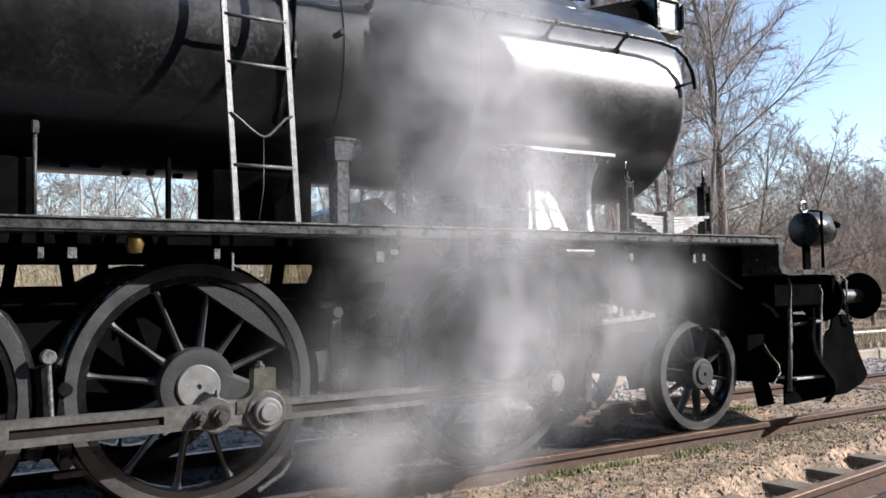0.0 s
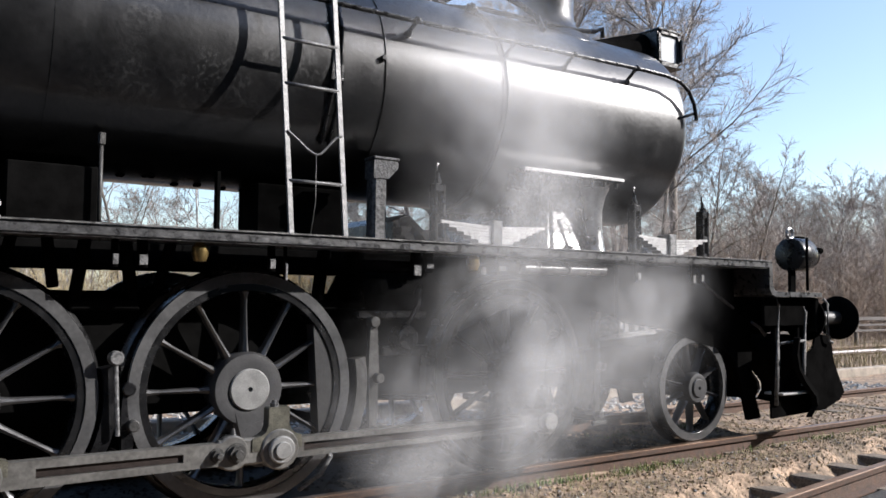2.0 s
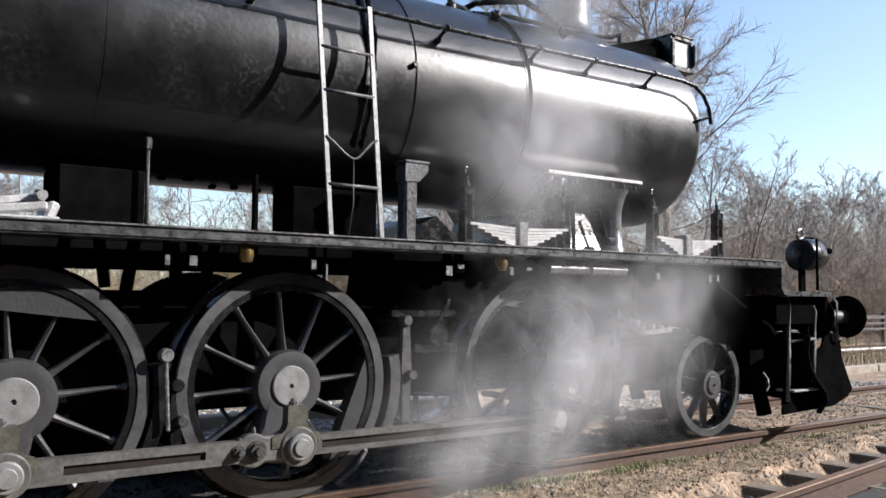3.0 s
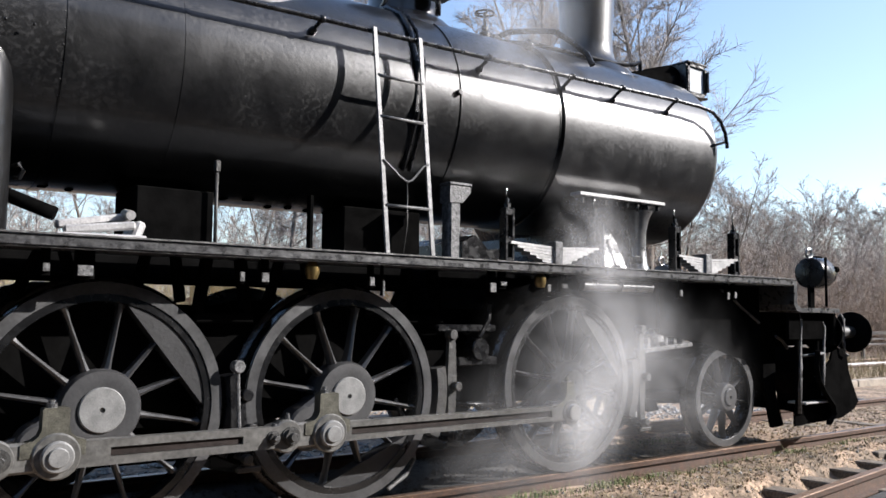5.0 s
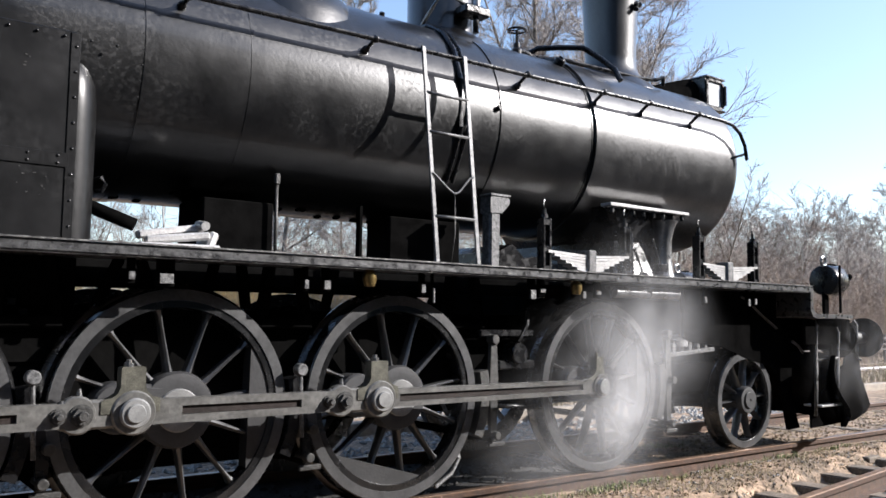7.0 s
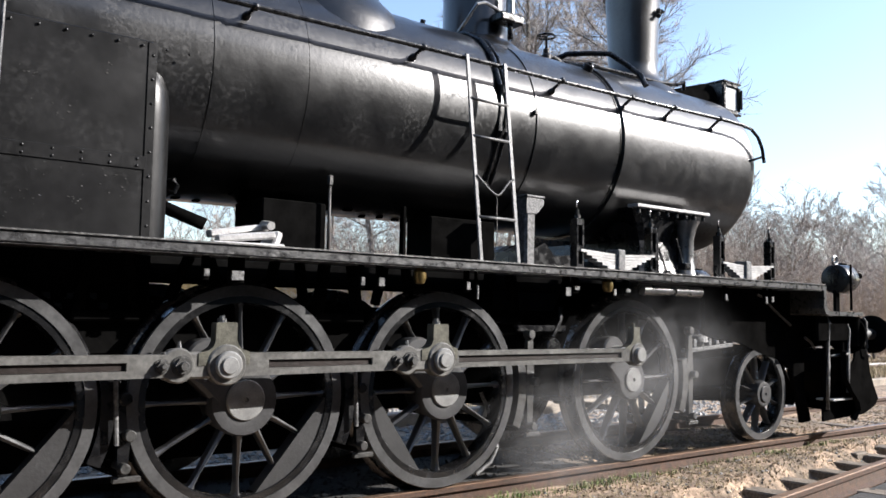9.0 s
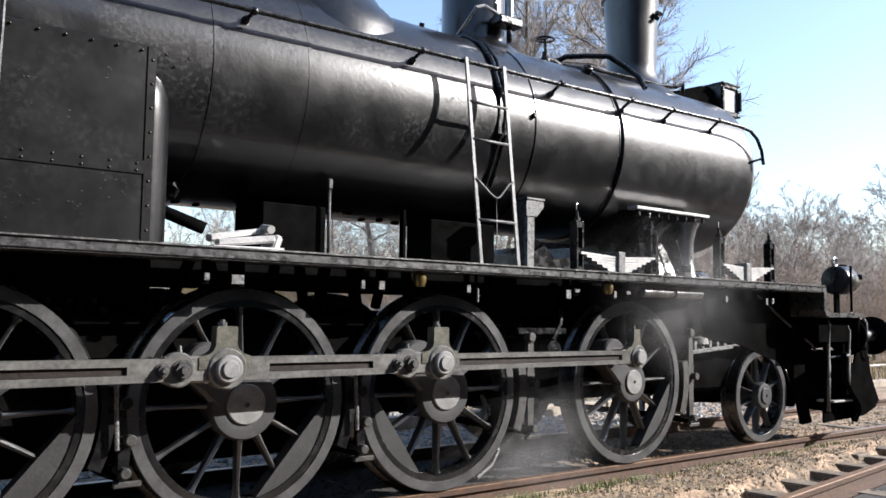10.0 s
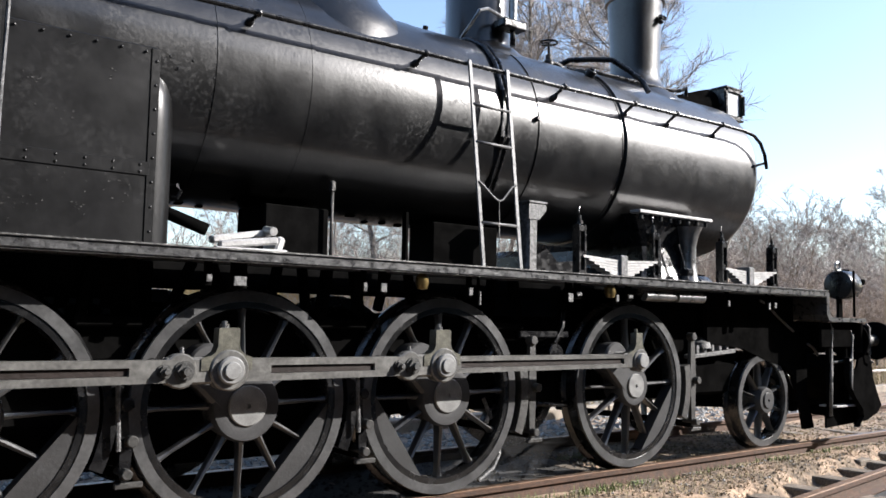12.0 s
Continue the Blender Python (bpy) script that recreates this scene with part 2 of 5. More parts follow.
# ---- ground and tracks ----
def height(x, y):
    """The lie of the land: a level yard with uneven grit, rising a little behind the far track."""
    z = -0.06 + 0.03 * noise.noise((x * 0.7, y * 0.7, 0)) + 0.018 * noise.noise((x * 3.1, y * 3.1, 4))
    if -2.0 < y < -0.9:
        z += 0.018 * noise.noise((x * 9, y * 9, 9))
    if abs(y) < 0.95:
        z -= 0.04
    e = min(1.0, max(0.0, (0.62 + 0.10 * noise.noise((x * 2.3, y * 2.3, 7)) - abs(y - side_y(x) - 0.02)) / 0.2))
    z -= 0.14 * e * e * (3 - 2 * e)
    return z


def side_y(x):
    """The centre of the nearer rail of the side track, which closes in on the main one."""
    return -2.12 + 0.13 * (x - 1.9)


def grid(name, xs, ys, fn, material, label):
    skew = side_y if name == "side_bounce_cut" else (lambda x: 0.0)
    verts = [(x, y + skew(x), fn(x, y)) for y in ys for x in xs]
    n = len(xs)
    faces = [(j * n + i, j * n + i + 1, (j + 1) * n + i + 1, (j + 1) * n + i) for j in range(len(ys) - 1) for i in range(n - 1)]
    me = bpy.data.meshes.new(name)
    me.from_pydata(verts, [], faces)
    me.polygons.foreach_set("use_smooth", [True] * len(faces))
    me.materials.append(material)
    return tagged(new(name, me), label, kind="structure")


def steps(lo, hi, fine_lo, fine_hi, d, grow=1.35):
    v = list(np.arange(fine_lo, fine_hi + d / 2, d))
    s = d
    while v[-1] < hi:
        s *= grow
        v.append(v[-1] + s)
    s = d
    while v[0] > lo:
        s *= grow
        v.insert(0, v[0] - s)
    return [float(a) for a in v]


grid("ground", steps(-900, 900, -4, 12, 0.06), steps(-900, 900, -3.2, 4, 0.06), height, GROUND, "dry trodden grass and grit of a railway yard")


# oily bed between the rails, the locomotive's shade put into its colour
grid("track_bed", [float(v) for v in np.arange(-12, 2.0, 0.1)], [-0.71, -0.6, -0.4, -0.2, 0, 0.2, 0.4, 0.6, 0.71], lambda x, y: height(x, y) + 0.012 + 0.012 * noise.noise((x * 6, y * 6, 2)), SHADE_CINDER, "oily cinders between the rails, darkened for the locomotive shade")


def shade_bank(x, y):
    """An unseen bank on the near side, added to block sky light and darken reflections."""
    f = min(1.0, max(0.0, (-8.0 - y) / 7.0))
    return height(x, y) + 0.02 + 10.8 * f * f * (3 - 2 * f) + 0.5 * f * noise.noise((x * 0.9, y * 0.9, 1))


grid("shade_bank", [float(v) for v in np.arange(-70, 46, 1.0)], [float(v) for v in np.arange(-24, -4.2, 0.5)], shade_bank, BLOCKER, "unseen dark slope added to block sky light and darken reflections")
# two dark strips added to cut ground bounce and reflections on the locomotive
grid("side_bounce_cut", [float(v) for v in np.arange(-16, 24, 0.25)], [-1.42, -1.1, -0.75, -0.4, -0.09], lambda x, o: -0.125, SHADE_CINDER, "dark strip added between the side rails to cut bounced light")
grid("bounce_cut_strip", [float(v) for v in np.arange(-16, 24, 0.25)], [-8.2, -7.4, -6.5, -5.6, -4.8, -4.2, -3.9], lambda x, y: height(x, y) + 0.025, SHADE_CINDER, "unseen dark strip added beside the side track to cut bounced light")


def rail(name, p0, p1, top, label):
    """A flat-bottomed rail from p0 to p1 (plan points), head, web and foot."""
    d = Vector((p1[0] - p0[0], p1[1] - p0[1], 0))
    at = Matrix.Translation((p0[0], p0[1], 0)) @ Matrix.Rotation(math.atan2(d.y, d.x), 4, "Z")
    ob = thing(name, label, "rail", kind="structure", at=at)
    L = d.length
    half = [(0.062, -0.138), (0.062, -0.128), (0.012, -0.112), (0.008, -0.045), (0.034, -0.036), (0.036, -0.006)]
    sec = half + [(-y, z) for y, z in half[::-1]]
    bm = B()
    a = [bm.verts.new((0, y, z)) for y, z in sec]
    b = [bm.verts.new((L, y, z)) for y, z in sec]
    for i in range(len(sec)):
        bm.faces.new((a[i], b[i], b[(i + 1) % len(sec)], a[(i + 1) % len(sec)]))
    bm.faces.new(a), bm.faces.new(b[::-1])
    part("rail_body", bm, RUST, ob)
    bm = B()
    add_box(bm, (L / 2, 0, -0.0035), (L, 0.064, 0.009), 0.003)
    part("rail_head", bm, top, ob)
    return ob


ZR = 0.012
for y in (-0.753, 0.753):
    rail("rail", (-40, y), (60, y), RAILTOP, "rusty rail with a worn running top").location.z = ZR
for off in (0.0, -1.5):
    rail("rail", (-14, side_y(-14) + off), (17, side_y(17) + off), RAILDULL, "brown rusted rail of a side track").location.z = ZR - 0.01
for y in (5.2, 6.7):
    rail("rail", (-40, y), (60, y), RAILDULL, "brown rail of a farther track").location.z = ZR - 0.02


def sleeper_mesh(L, w, h):
    bm = B()
    add_box(bm, (0, 0, 0), (w, L, h), 0.012)
    for v in bm.verts:
        v.co += Vector((noise.noise(v.co * 5), noise.noise(v.co * 5 + Vector((3, 0, 0))), noise.noise(v.co * 7))) * 0.012
    return mesh_of("sleeper", bm, SLEEPER)


SL = sleeper_mesh(2.6, 0.24, 0.16)
main_bed = thing("main_track_bed", "weathered timber sleepers half buried in dirt", "track bed", kind="structure")
for i in range(-12, 30):
    ob = new("sleeper", SL)
    ob.parent = main_bed
    ob.matrix_basis = pose(i * 0.66 + random.uniform(-0.03, 0.03), random.uniform(-0.04, 0.04), -0.188 + random.uniform(0, 0.012), 0, 0, random.uniform(-1.5, 1.5))
side_bed = thing("side_track_bed", "weathered timber sleepers with dark gaps between", "track bed", kind="structure")
for i in range(-14, 28):
    x = i * 0.60 + 0.16
    ob = new("sleeper", SL)
    ob.parent = side_bed
    ob.matrix_basis = pose(x, side_y(x) - 0.75, -0.208 + random.uniform(0, 0.01), 0, 0, 7 + random.uniform(-2, 2))


# ---- locomotive ----
X12 = (1.867, 0.0, -1.388, -2.78)      # driving axles
RW, ZW = 0.635, 0.648                  # driving wheel radius, axle height
ZB, RB, RS = 2.57, 0.748, 0.776       # boiler axis height, barrel and smokebox radii
ZT = 1.468                             # top of the running board
YB = -1.08                             # outer edge of the running board
CRANK, YROD = 0.30, -1.03
loco = thing("steam_locomotive", "black steam locomotive with ladder, grey side rods and spoked wheels", "locomotive")


boiler = thing("boiler", "black clad boiler barrel", "")
boiler.parent = loco
# overlapping cladding sheets
for x0, x1, r in ((-2.7, -1.745, RB + 0.016), (-1.745, -1.592, RB + 0.012), (-1.592, -1.0, RB + 0.008), (-1.0, -0.02, RB + 0.004), (-0.02, 0.891, RB), (0.891, 1.85, RB + 0.004)):
    bm = B()
    add_lathe(bm, [(r, 0), (r, x1 - x0)], (x0, 0, ZB), (x1, 0, ZB), 112)
    add_lathe(bm, [(r - 0.02, 0), (r, 0)], (x0, 0, ZB), (x1, 0, ZB), 112)
    add_lathe(bm, [(r, x1 - x0), (r - 0.02, x1 - x0)], (x0, 0, ZB), (x1, 0, ZB), 112)
    part("cladding_sheet", bm, BLACK, boiler)
for x, w, p in ((-1.58, 0.06, 0.016), (-1.0, 0.024, 0.010), (0.891, 0.020, 0.008), (1.83, 0.03, 0.009)):
    bm = B()
    add_lathe(bm, [(RB - 0.01, 0), (RB + p, 0), (RB + p, w), (RB - 0.01, w)], (x - w / 2, 0, ZB), (x + 1, 0, ZB), 112)
    part("boiler_band", bm, BLACK, boiler)
bm = B()
x0, x1 = 1.845, 3.74
add_lathe(bm, [(RB - 0.03, 0), (RS - 0.004, 0), (RS, 0.001), (RS, 0.10), (RS - 0.005, 0.101), (RS - 0.005, x1 - x0 - 0.06), (RS - 0.0055, x1 - x0 - 0.03), (RS - 0.02, x1 - x0 - 0.006), (RS - 0.04, x1 - x0), (0.62, x1 - x0 + 0.02), (0.58, x1 - x0 + 0.06), (0.001, x1 - x0 + 0.16)], (x0, 0, ZB), (x1, 0, ZB), 112)
smokebox = part("smokebox", bm, SMOKEBOX, loco, "dull black smokebox")
def rivet_row(bm, pts, r=0.012, nrm=(0, -1, 0)):
    n = Vector(nrm).normalized()
    for p in pts:
        p = Vector(p)
        add_lathe(bm, [(r, -0.002), (r * 0.85, r * 0.45), (r * 0.4, r * 0.75), (0.0004, r * 0.8)], p, p + n, 8)


bm = B()
for k in range(60):
    a = 2 * math.pi * k / 60
    n = Vector((0, math.cos(a), math.sin(a)))
    rivet_row(bm, [Vector((1.90, 0, ZB)) + n * (RS - 0.006)], 0.007, n)
tagged(part("smokebox_rivets", bm, SMOKEBOX, smokebox), kind="stuff")

bm = B()
for x in (-1.62, 1.80):
    for k in range(26):
        a = radians(100 + 160 * k / 25)
        n = Vector((0, math.cos(a), math.sin(a)))
        rivet_row(bm, [Vector((x, 0, ZB)) + n * (RB + 0.010)], 0.0055, n)
tagged(part("seam_screws", bm, BLACK, boiler), kind="stuff")

# chimney
bm = B()
add_lathe(bm, [(0.47, -0.35), (0.45, -0.14), (0.40, -0.08), (0.31, 0.0), (0.255, 0.06), (0.235, 0.13), (0.232, 0.2), (0.245, 0.55), (0.262, 0.86), (0.285, 0.87), (0.29, 0.90), (0.285, 0.94), (0.262, 0.945), (0.23, 0.94), (0.2, 0.3)], (2.885, 0, 3.34), (2.885, 0, 5), 40)
chimney = part("chimney", bm, SMOKEBOX, loco, "tapered black chimney with a flared lip")
bm = B()
for k in range(3):
    a = radians(90 * k + 45)
    add_cyl(bm, (2.885 + 0.06, -0.262, 4.0), (2.885 + 0.06 + 0.045 * math.cos(a), -0.285, 4.0 + 0.045 * math.sin(a)), 0.022, seg=8)
part("chimney_ornament", bm, SMOKEBOX, chimney)
# sand dome and steam dome
bm = B()
add_lathe(bm, [(0.46, -0.35), (0.44, -0.12), (0.40, -0.06), (0.335, 0.0), (0.275, 0.04), (0.262, 0.10), (0.262, 0.62), (0.235, 0.72), (0.15, 0.78), (0.001, 0.80)], (0.90, 0, 3.29), (0.90, 0, 5), 40)
part("sand_dome", bm, BLACK, loco, "black cylindrical sand dome")
bm = B()
add_lathe(bm, [(0.66, -0.60), (0.64, -0.22), (0.56, -0.08), (0.46, 0.02), (0.405, 0.10), (0.385, 0.2), (0.385, 0.62), (0.34, 0.78), (0.2, 0.88), (0.001, 0.92)], (-0.55, 0, 3.27), (-0.55, 0, 5), 48)
part("steam_dome", bm, BLACK, loco, "large black steam dome with a flared base")

# firebox side sheet and cab front
YP = -0.80
pan = B()
add_box(pan, (-2.425, YP + 0.30, 2.0), (0.95, 0.6, 1.064), 0.006)
firebox = part("firebox_side", pan, PANEL, loco, "flat worn black side sheet")
bm = B()
add_lathe(bm, [(0.14, 0), (0.14, 0.66), (0.138, 0.74), (0.129, 0.83), (0.108, 0.90), (0.074, 0.955), (0.03, 0.99), (0.001, 0.995)], (-1.958, YP + 0.141, ZT), (-1.958, YP + 0.141, 4), 32)
part("corner_column", bm, PANEL, firebox, "rounded vertical corner sheet")
bm = B()
add_box(bm, (-2.43, YP - 0.003, 1.885), (0.92, 0.008, 0.072), 0.002)
add_box(bm, (-1.962, YP - 0.001, 2.0), (0.046, 0.010, 1.05), 0.002)
part("cover_strip", bm, PANEL, firebox)
bm = B()
rivet_row(bm, [(-2.56 + 0.135 * i + dx, YP - 0.007, 1.885 + dz) for i in range(5) for dx, dz in ((0, 0.018), (0, -0.018))], 0.008)
rivet_row(bm, [(-1.958, YP - 0.005, 1.56 + 0.128 * i) for i in range(8)], 0.009)
rivet_row(bm, [(-2.64 + 0.125 * i, YP - 0.006, 2.50) for i in range(8)], 0.008)
tagged(part("rivets", bm, PANEL, firebox), kind="stuff")
chip = random.Random(17)
bm = B()
for cx, cz, n_, sp in ((-2.53, 2.26, 7, 0.02), (-2.52, 1.66, 9, 0.03), (-2.30, 1.66, 8, 0.03), (-2.38, 2.10, 8, 0.06), (-2.15, 2.34, 4, 0.05), (-2.2, 1.80, 8, 0.07), (-2.45, 1.80, 6, 0.06), (-2.1, 1.72, 4, 0.05), (-2.62, 1.60, 5, 0.04)):
    for _ in range(n_):
        bx, bz, r = cx + chip.gauss(0, sp), cz + chip.gauss(0, sp * 0.6), chip.uniform(0.002, 0.005)
        add_box(bm, (bx, YP - 0.001, bz), (r * chip.uniform(1, 3), 0.003, r), 0.0)
tagged(part("paint_chips", bm, BRAKE, firebox, "pale specks of chipped paint"), kind="stuff")
bm = B()
add_box(bm, (-4.285, -0.62, 2.6), (3.0, 1.5, 2.2), 0.01)
cab = part("cab", bm, PANEL, loco, "black riveted cab side")
bm = B()
add_tube(bm, [(-2.772, -1.35, ZT + 0.01), (-2.772, -1.36, 1.9), (-2.765, -1.36, 2.3), (-2.76, -1.36, 2.75)], 0.009, 8)
part("handrail", bm, LADDER, cab, "worn upright handrail")
bm = B()
add_tube(bm, [(-1.80, YP + 0.15, 1.83), (-1.78, YP + 0.10, 1.835), (-1.765, YP + 0.09, 1.80), (-1.78, YP + 0.10, 1.765), (-1.80, YP + 0.13, 1.77)], 0.012, 8)
part("hook", bm, GREASY, firebox)

# running boards: thick worn edge, lower front platform
def board_outline():
    return [(-6.0, ZT), (4.41, ZT), (4.41, 1.275), (4.44, 1.235), (4.48, 1.225), (5.13, 1.225), (5.13, 1.185), (4.46, 1.185), (4.40, 1.20), (4.365, 1.25), (4.365, ZT - 0.045), (-6.0, ZT - 0.045)]


bm = B()
add_prism(bm, board_outline(), YB, -0.62)
running_board = part("running_board", bm, TREAD, loco, "worn dark grey running board plate")
bm = B()
add_prism(bm, [(-6.0, ZT + 0.004), (4.38, ZT + 0.004), (4.38, ZT + 0.012), (-6.0, ZT + 0.012)], YB - 0.012, YB + 0.05)
add_prism(bm, [(-6.0, ZT - 0.055), (4.35, ZT - 0.055), (4.35, ZT - 0.045), (-6.0, ZT - 0.045)], YB + 0.01, YB + 0.07)
part("edge_strip", bm, EDGE, running_board, "pale worn edge strip")
bm = B()
add_prism(bm, board_outline(), 0.62, -YB)
part("running_board", bm, TREAD, loco, "worn dark grey running board plate")
bm = B()
add_prism(bm, [(3.5, ZT - 0.05), (3.5, ZT - 0.01), (4.38, ZT - 0.01), (4.38, 1.2), (5.1, 1.2), (5.1, 1.17), (4.33, 1.17)], -0.62, 0.62)
part("front_platform", bm, FRAME, loco)

# frames
for y in (-0.60, 0.60):
    bm = B()
    add_prism(bm, [(-6, 1.17), (1.2, 1.17), (1.32, 1.40), (3.4, 1.40), (3.4, 0.78), (2.9, 0.52), (-6, 0.52)], y - 0.014, y + 0.014)
    part("frame_plate", bm, FRAME, loco, "sooty black frame plate")
bm = B()
add_box(bm, (-1.5, -0.50, 1.37), (9.0, 0.06, 0.12), 0.004)
add_box(bm, (-1.5, 0.50, 1.37), (9.0, 0.06, 0.12), 0.004)
part("frame_top_rail", bm, FRAME, loco)
for y in (-0.72, 0.72):
    bm = B()
    add_prism(bm, [(2.95, 1.41), (4.36, 1.41), (4.36, 1.16), (5.08, 1.16), (5.08, 0.88), (4.60, 0.86), (4.60, 0.45), (4.72, 0.14), (4.55, 0.13), (4.46, 0.42), (4.34, 0.66), (4.22, 0.74), (3.9, 0.80), (3.5, 0.92), (2.95, 0.98)], y - 0.02, y + 0.02)
    part("front_frame", bm, FRAME, loco, "black front frame and guard iron")


def wheel(x, side, r, zc, spokes, weight_at=None, weight_span=52, crank=True, boss=0.21, cap=0.105, yf=0.80, name="driving_wheel", label="", crank_ang=0.0):
    """A spoked wheel in its own space: axle along y, outer face towards -y (side -1) or +y; the crank pin points to +x."""
    w = thing(name, label, "", at=Matrix.Translation((x, 0, zc)))
    w.parent = loco
    s = side
    k = r / 0.635
    yo, yi = s * yf, s * (yf - 0.13)
    face = Vector((0, s, 0))
    p0 = Vector((0, s * (yf - 0.14), 0))
    # tyre with flange, heights outward from p0
    bm = B()
    add_lathe(bm, [(r - 0.06, 0.0), (r + 0.028, 0.0), (r + 0.03, 0.014), (r + 0.016, 0.03), (r + 0.002, 0.04), (r, 0.06), (r - 0.004, 0.128), (r - 0.012, 0.136), (r - 0.062, 0.136), (r - 0.066, 0.0)], p0, p0 + face, 72)
    tyre = part("tyre", bm, WHEEL, w, "black tyre tread and flange")
    bm = B()
    add_lathe(bm, [(r - 0.007, 0.13), (r - 0.009, 0.141), (r - 0.066, 0.141), (r - 0.067, 0.13)], p0, p0 + face, 72)
    part("tyre_face", bm, RIM, w, "dusty grey tyre face")
    bm = B()
    add_lathe(bm, [(r - 0.064, 0.012), (r - 0.064, 0.130), (r - 0.066, 0.134), (r - 0.104 * k, 0.134), (r - 0.110 * k, 0.122), (r - 0.110 * k, 0.03), (r - 0.064, 0.012)], p0, p0 + face, 72)
    part("rim", bm, WHEEL, w)
    # spokes
    hub_r = boss * 0.85
    for i in range(spokes):
        a = 2 * math.pi * (i + 0.5) / spokes
        d = Vector((math.cos(a), 0, math.sin(a)))
        t = Vector((-math.sin(a), 0, math.cos(a)))
        bm = B()
        ring = []
        for rad, hw, hd, yc in ((hub_r * 0.8, 0.032 * k, 0.05, yf - 0.06), (hub_r * 1.45, 0.017 * k, 0.045, yf - 0.065), (r - 0.19 * k, 0.012 * k, 0.036, yf - 0.075), (r - 0.13 * k, 0.016 * k, 0.038, yf - 0.075), (r - 0.098 * k, 0.034 * k, 0.042, yf - 0.075)):
            c = d * rad + Vector((0, s * yc, 0))
            ring.append([bm.verts.new(c + t * (hw * math.cos(q)) + Vector((0, s * hd * math.sin(q), 0))) for q in [2 * math.pi * j / 8 for j in range(8)]])
        for ra, rb in zip(ring, ring[1:]):
            for j in range(8):
                f = bm.faces.new((ra[j], ra[(j + 1) % 8], rb[(j + 1) % 8], rb[j]))
                f.smooth = True
        part("spoke", bm, SPOKE, w)
    # hub
    bm = B()
    h0 = Vector((0, s * (yf - 0.17), 0))
    add_lathe(bm, [(0.06, 0), (boss * 0.9, 0.0), (boss * 0.95, 0.03), (boss, 0.17), (boss - 0.012, 0.20), (cap + 0.01, 0.205), (cap * 0.9, 0.20)], h0, h0 + face, 40)
    if crank:
        c = Vector((CRANK, 0, 0))
        add_lathe(bm, [(0.001, 0.05), (0.125, 0.05), (0.13, 0.19), (0.118, 0.205), (0.001, 0.205)], h0 + c, h0 + c + face, 28)
        add_box(bm, (CRANK * 0.5, s * (yf - 0.04), 0), (CRANK, 0.148, 0.25), 0.02)
    part("hub", bm, BOSS, w, "dark grey hub boss")
    bm = B()
    add_lathe(bm, [(cap, 0.17), (cap, 0.212), (cap - 0.006, 0.218), (0.014, 0.218), (0.011, 0.205), (0.001, 0.205)], h0, h0 + face, 32)
    part("axle_end", bm, CAP if crank else BOSS, w, "turned axle end")
    if crank:
        bm = B()
        add_cyl(bm, (CRANK, s * (yf + 0.02), 0), (CRANK, s * 1.085, 0), 0.058, seg=20, bevel=0.006)
        part("crank_pin", bm, STEEL, w)
    if weight_at is not None:
        a0, a1 = radians(weight_at - weight_span), radians(weight_at + weight_span)
        ro = r - 0.10
        pts = [(ro * math.cos(a0 + (a1 - a0) * i / 20), ro * math.sin(a0 + (a1 - a0) * i / 20)) for i in range(21)]
        bm = B()
        add_prism(bm, pts, s * (yf - 0.11), s * (yf - 0.015))
        part("counterweight", bm, WEIGHT, w, "dusty grey crescent counterweight")
    return w


WLAB = "black spoked driving wheel with grey tyre"
wheels = []
for x, wa, span_, bs, cp in ((1.867, 186, 38, 0.16, 0.095), (0.0, 79, 38, 0.20, 0.112), (-1.388, 184, 40, 0.20, 0.112), (-2.78, 184, 40, 0.20, 0.112)):
    wheels.append((wheel(x, -1, RW, ZW, 12, wa, span_, True, bs, cp, label=WLAB), 0))
    wheels.append((wheel(x, 1, RW, ZW, 12, wa, span_, True, bs, cp, label=WLAB), 90))
ponies = [wheel(3.84, s, 0.43, 0.443, 10, None, 0, False, 0.125, 0.075, 0.735, "leading_wheel", "small black spoked leading wheel") for s in (-1, 1)]
for x in X12 + (3.84,):
    bm = B()
    z = ZW if x < 3 else 0.443
    add_cyl(bm, (x, -0.7, z), (x, 0.7, z), 0.085, seg=20)
    part("axle", bm, FRAME, loco)


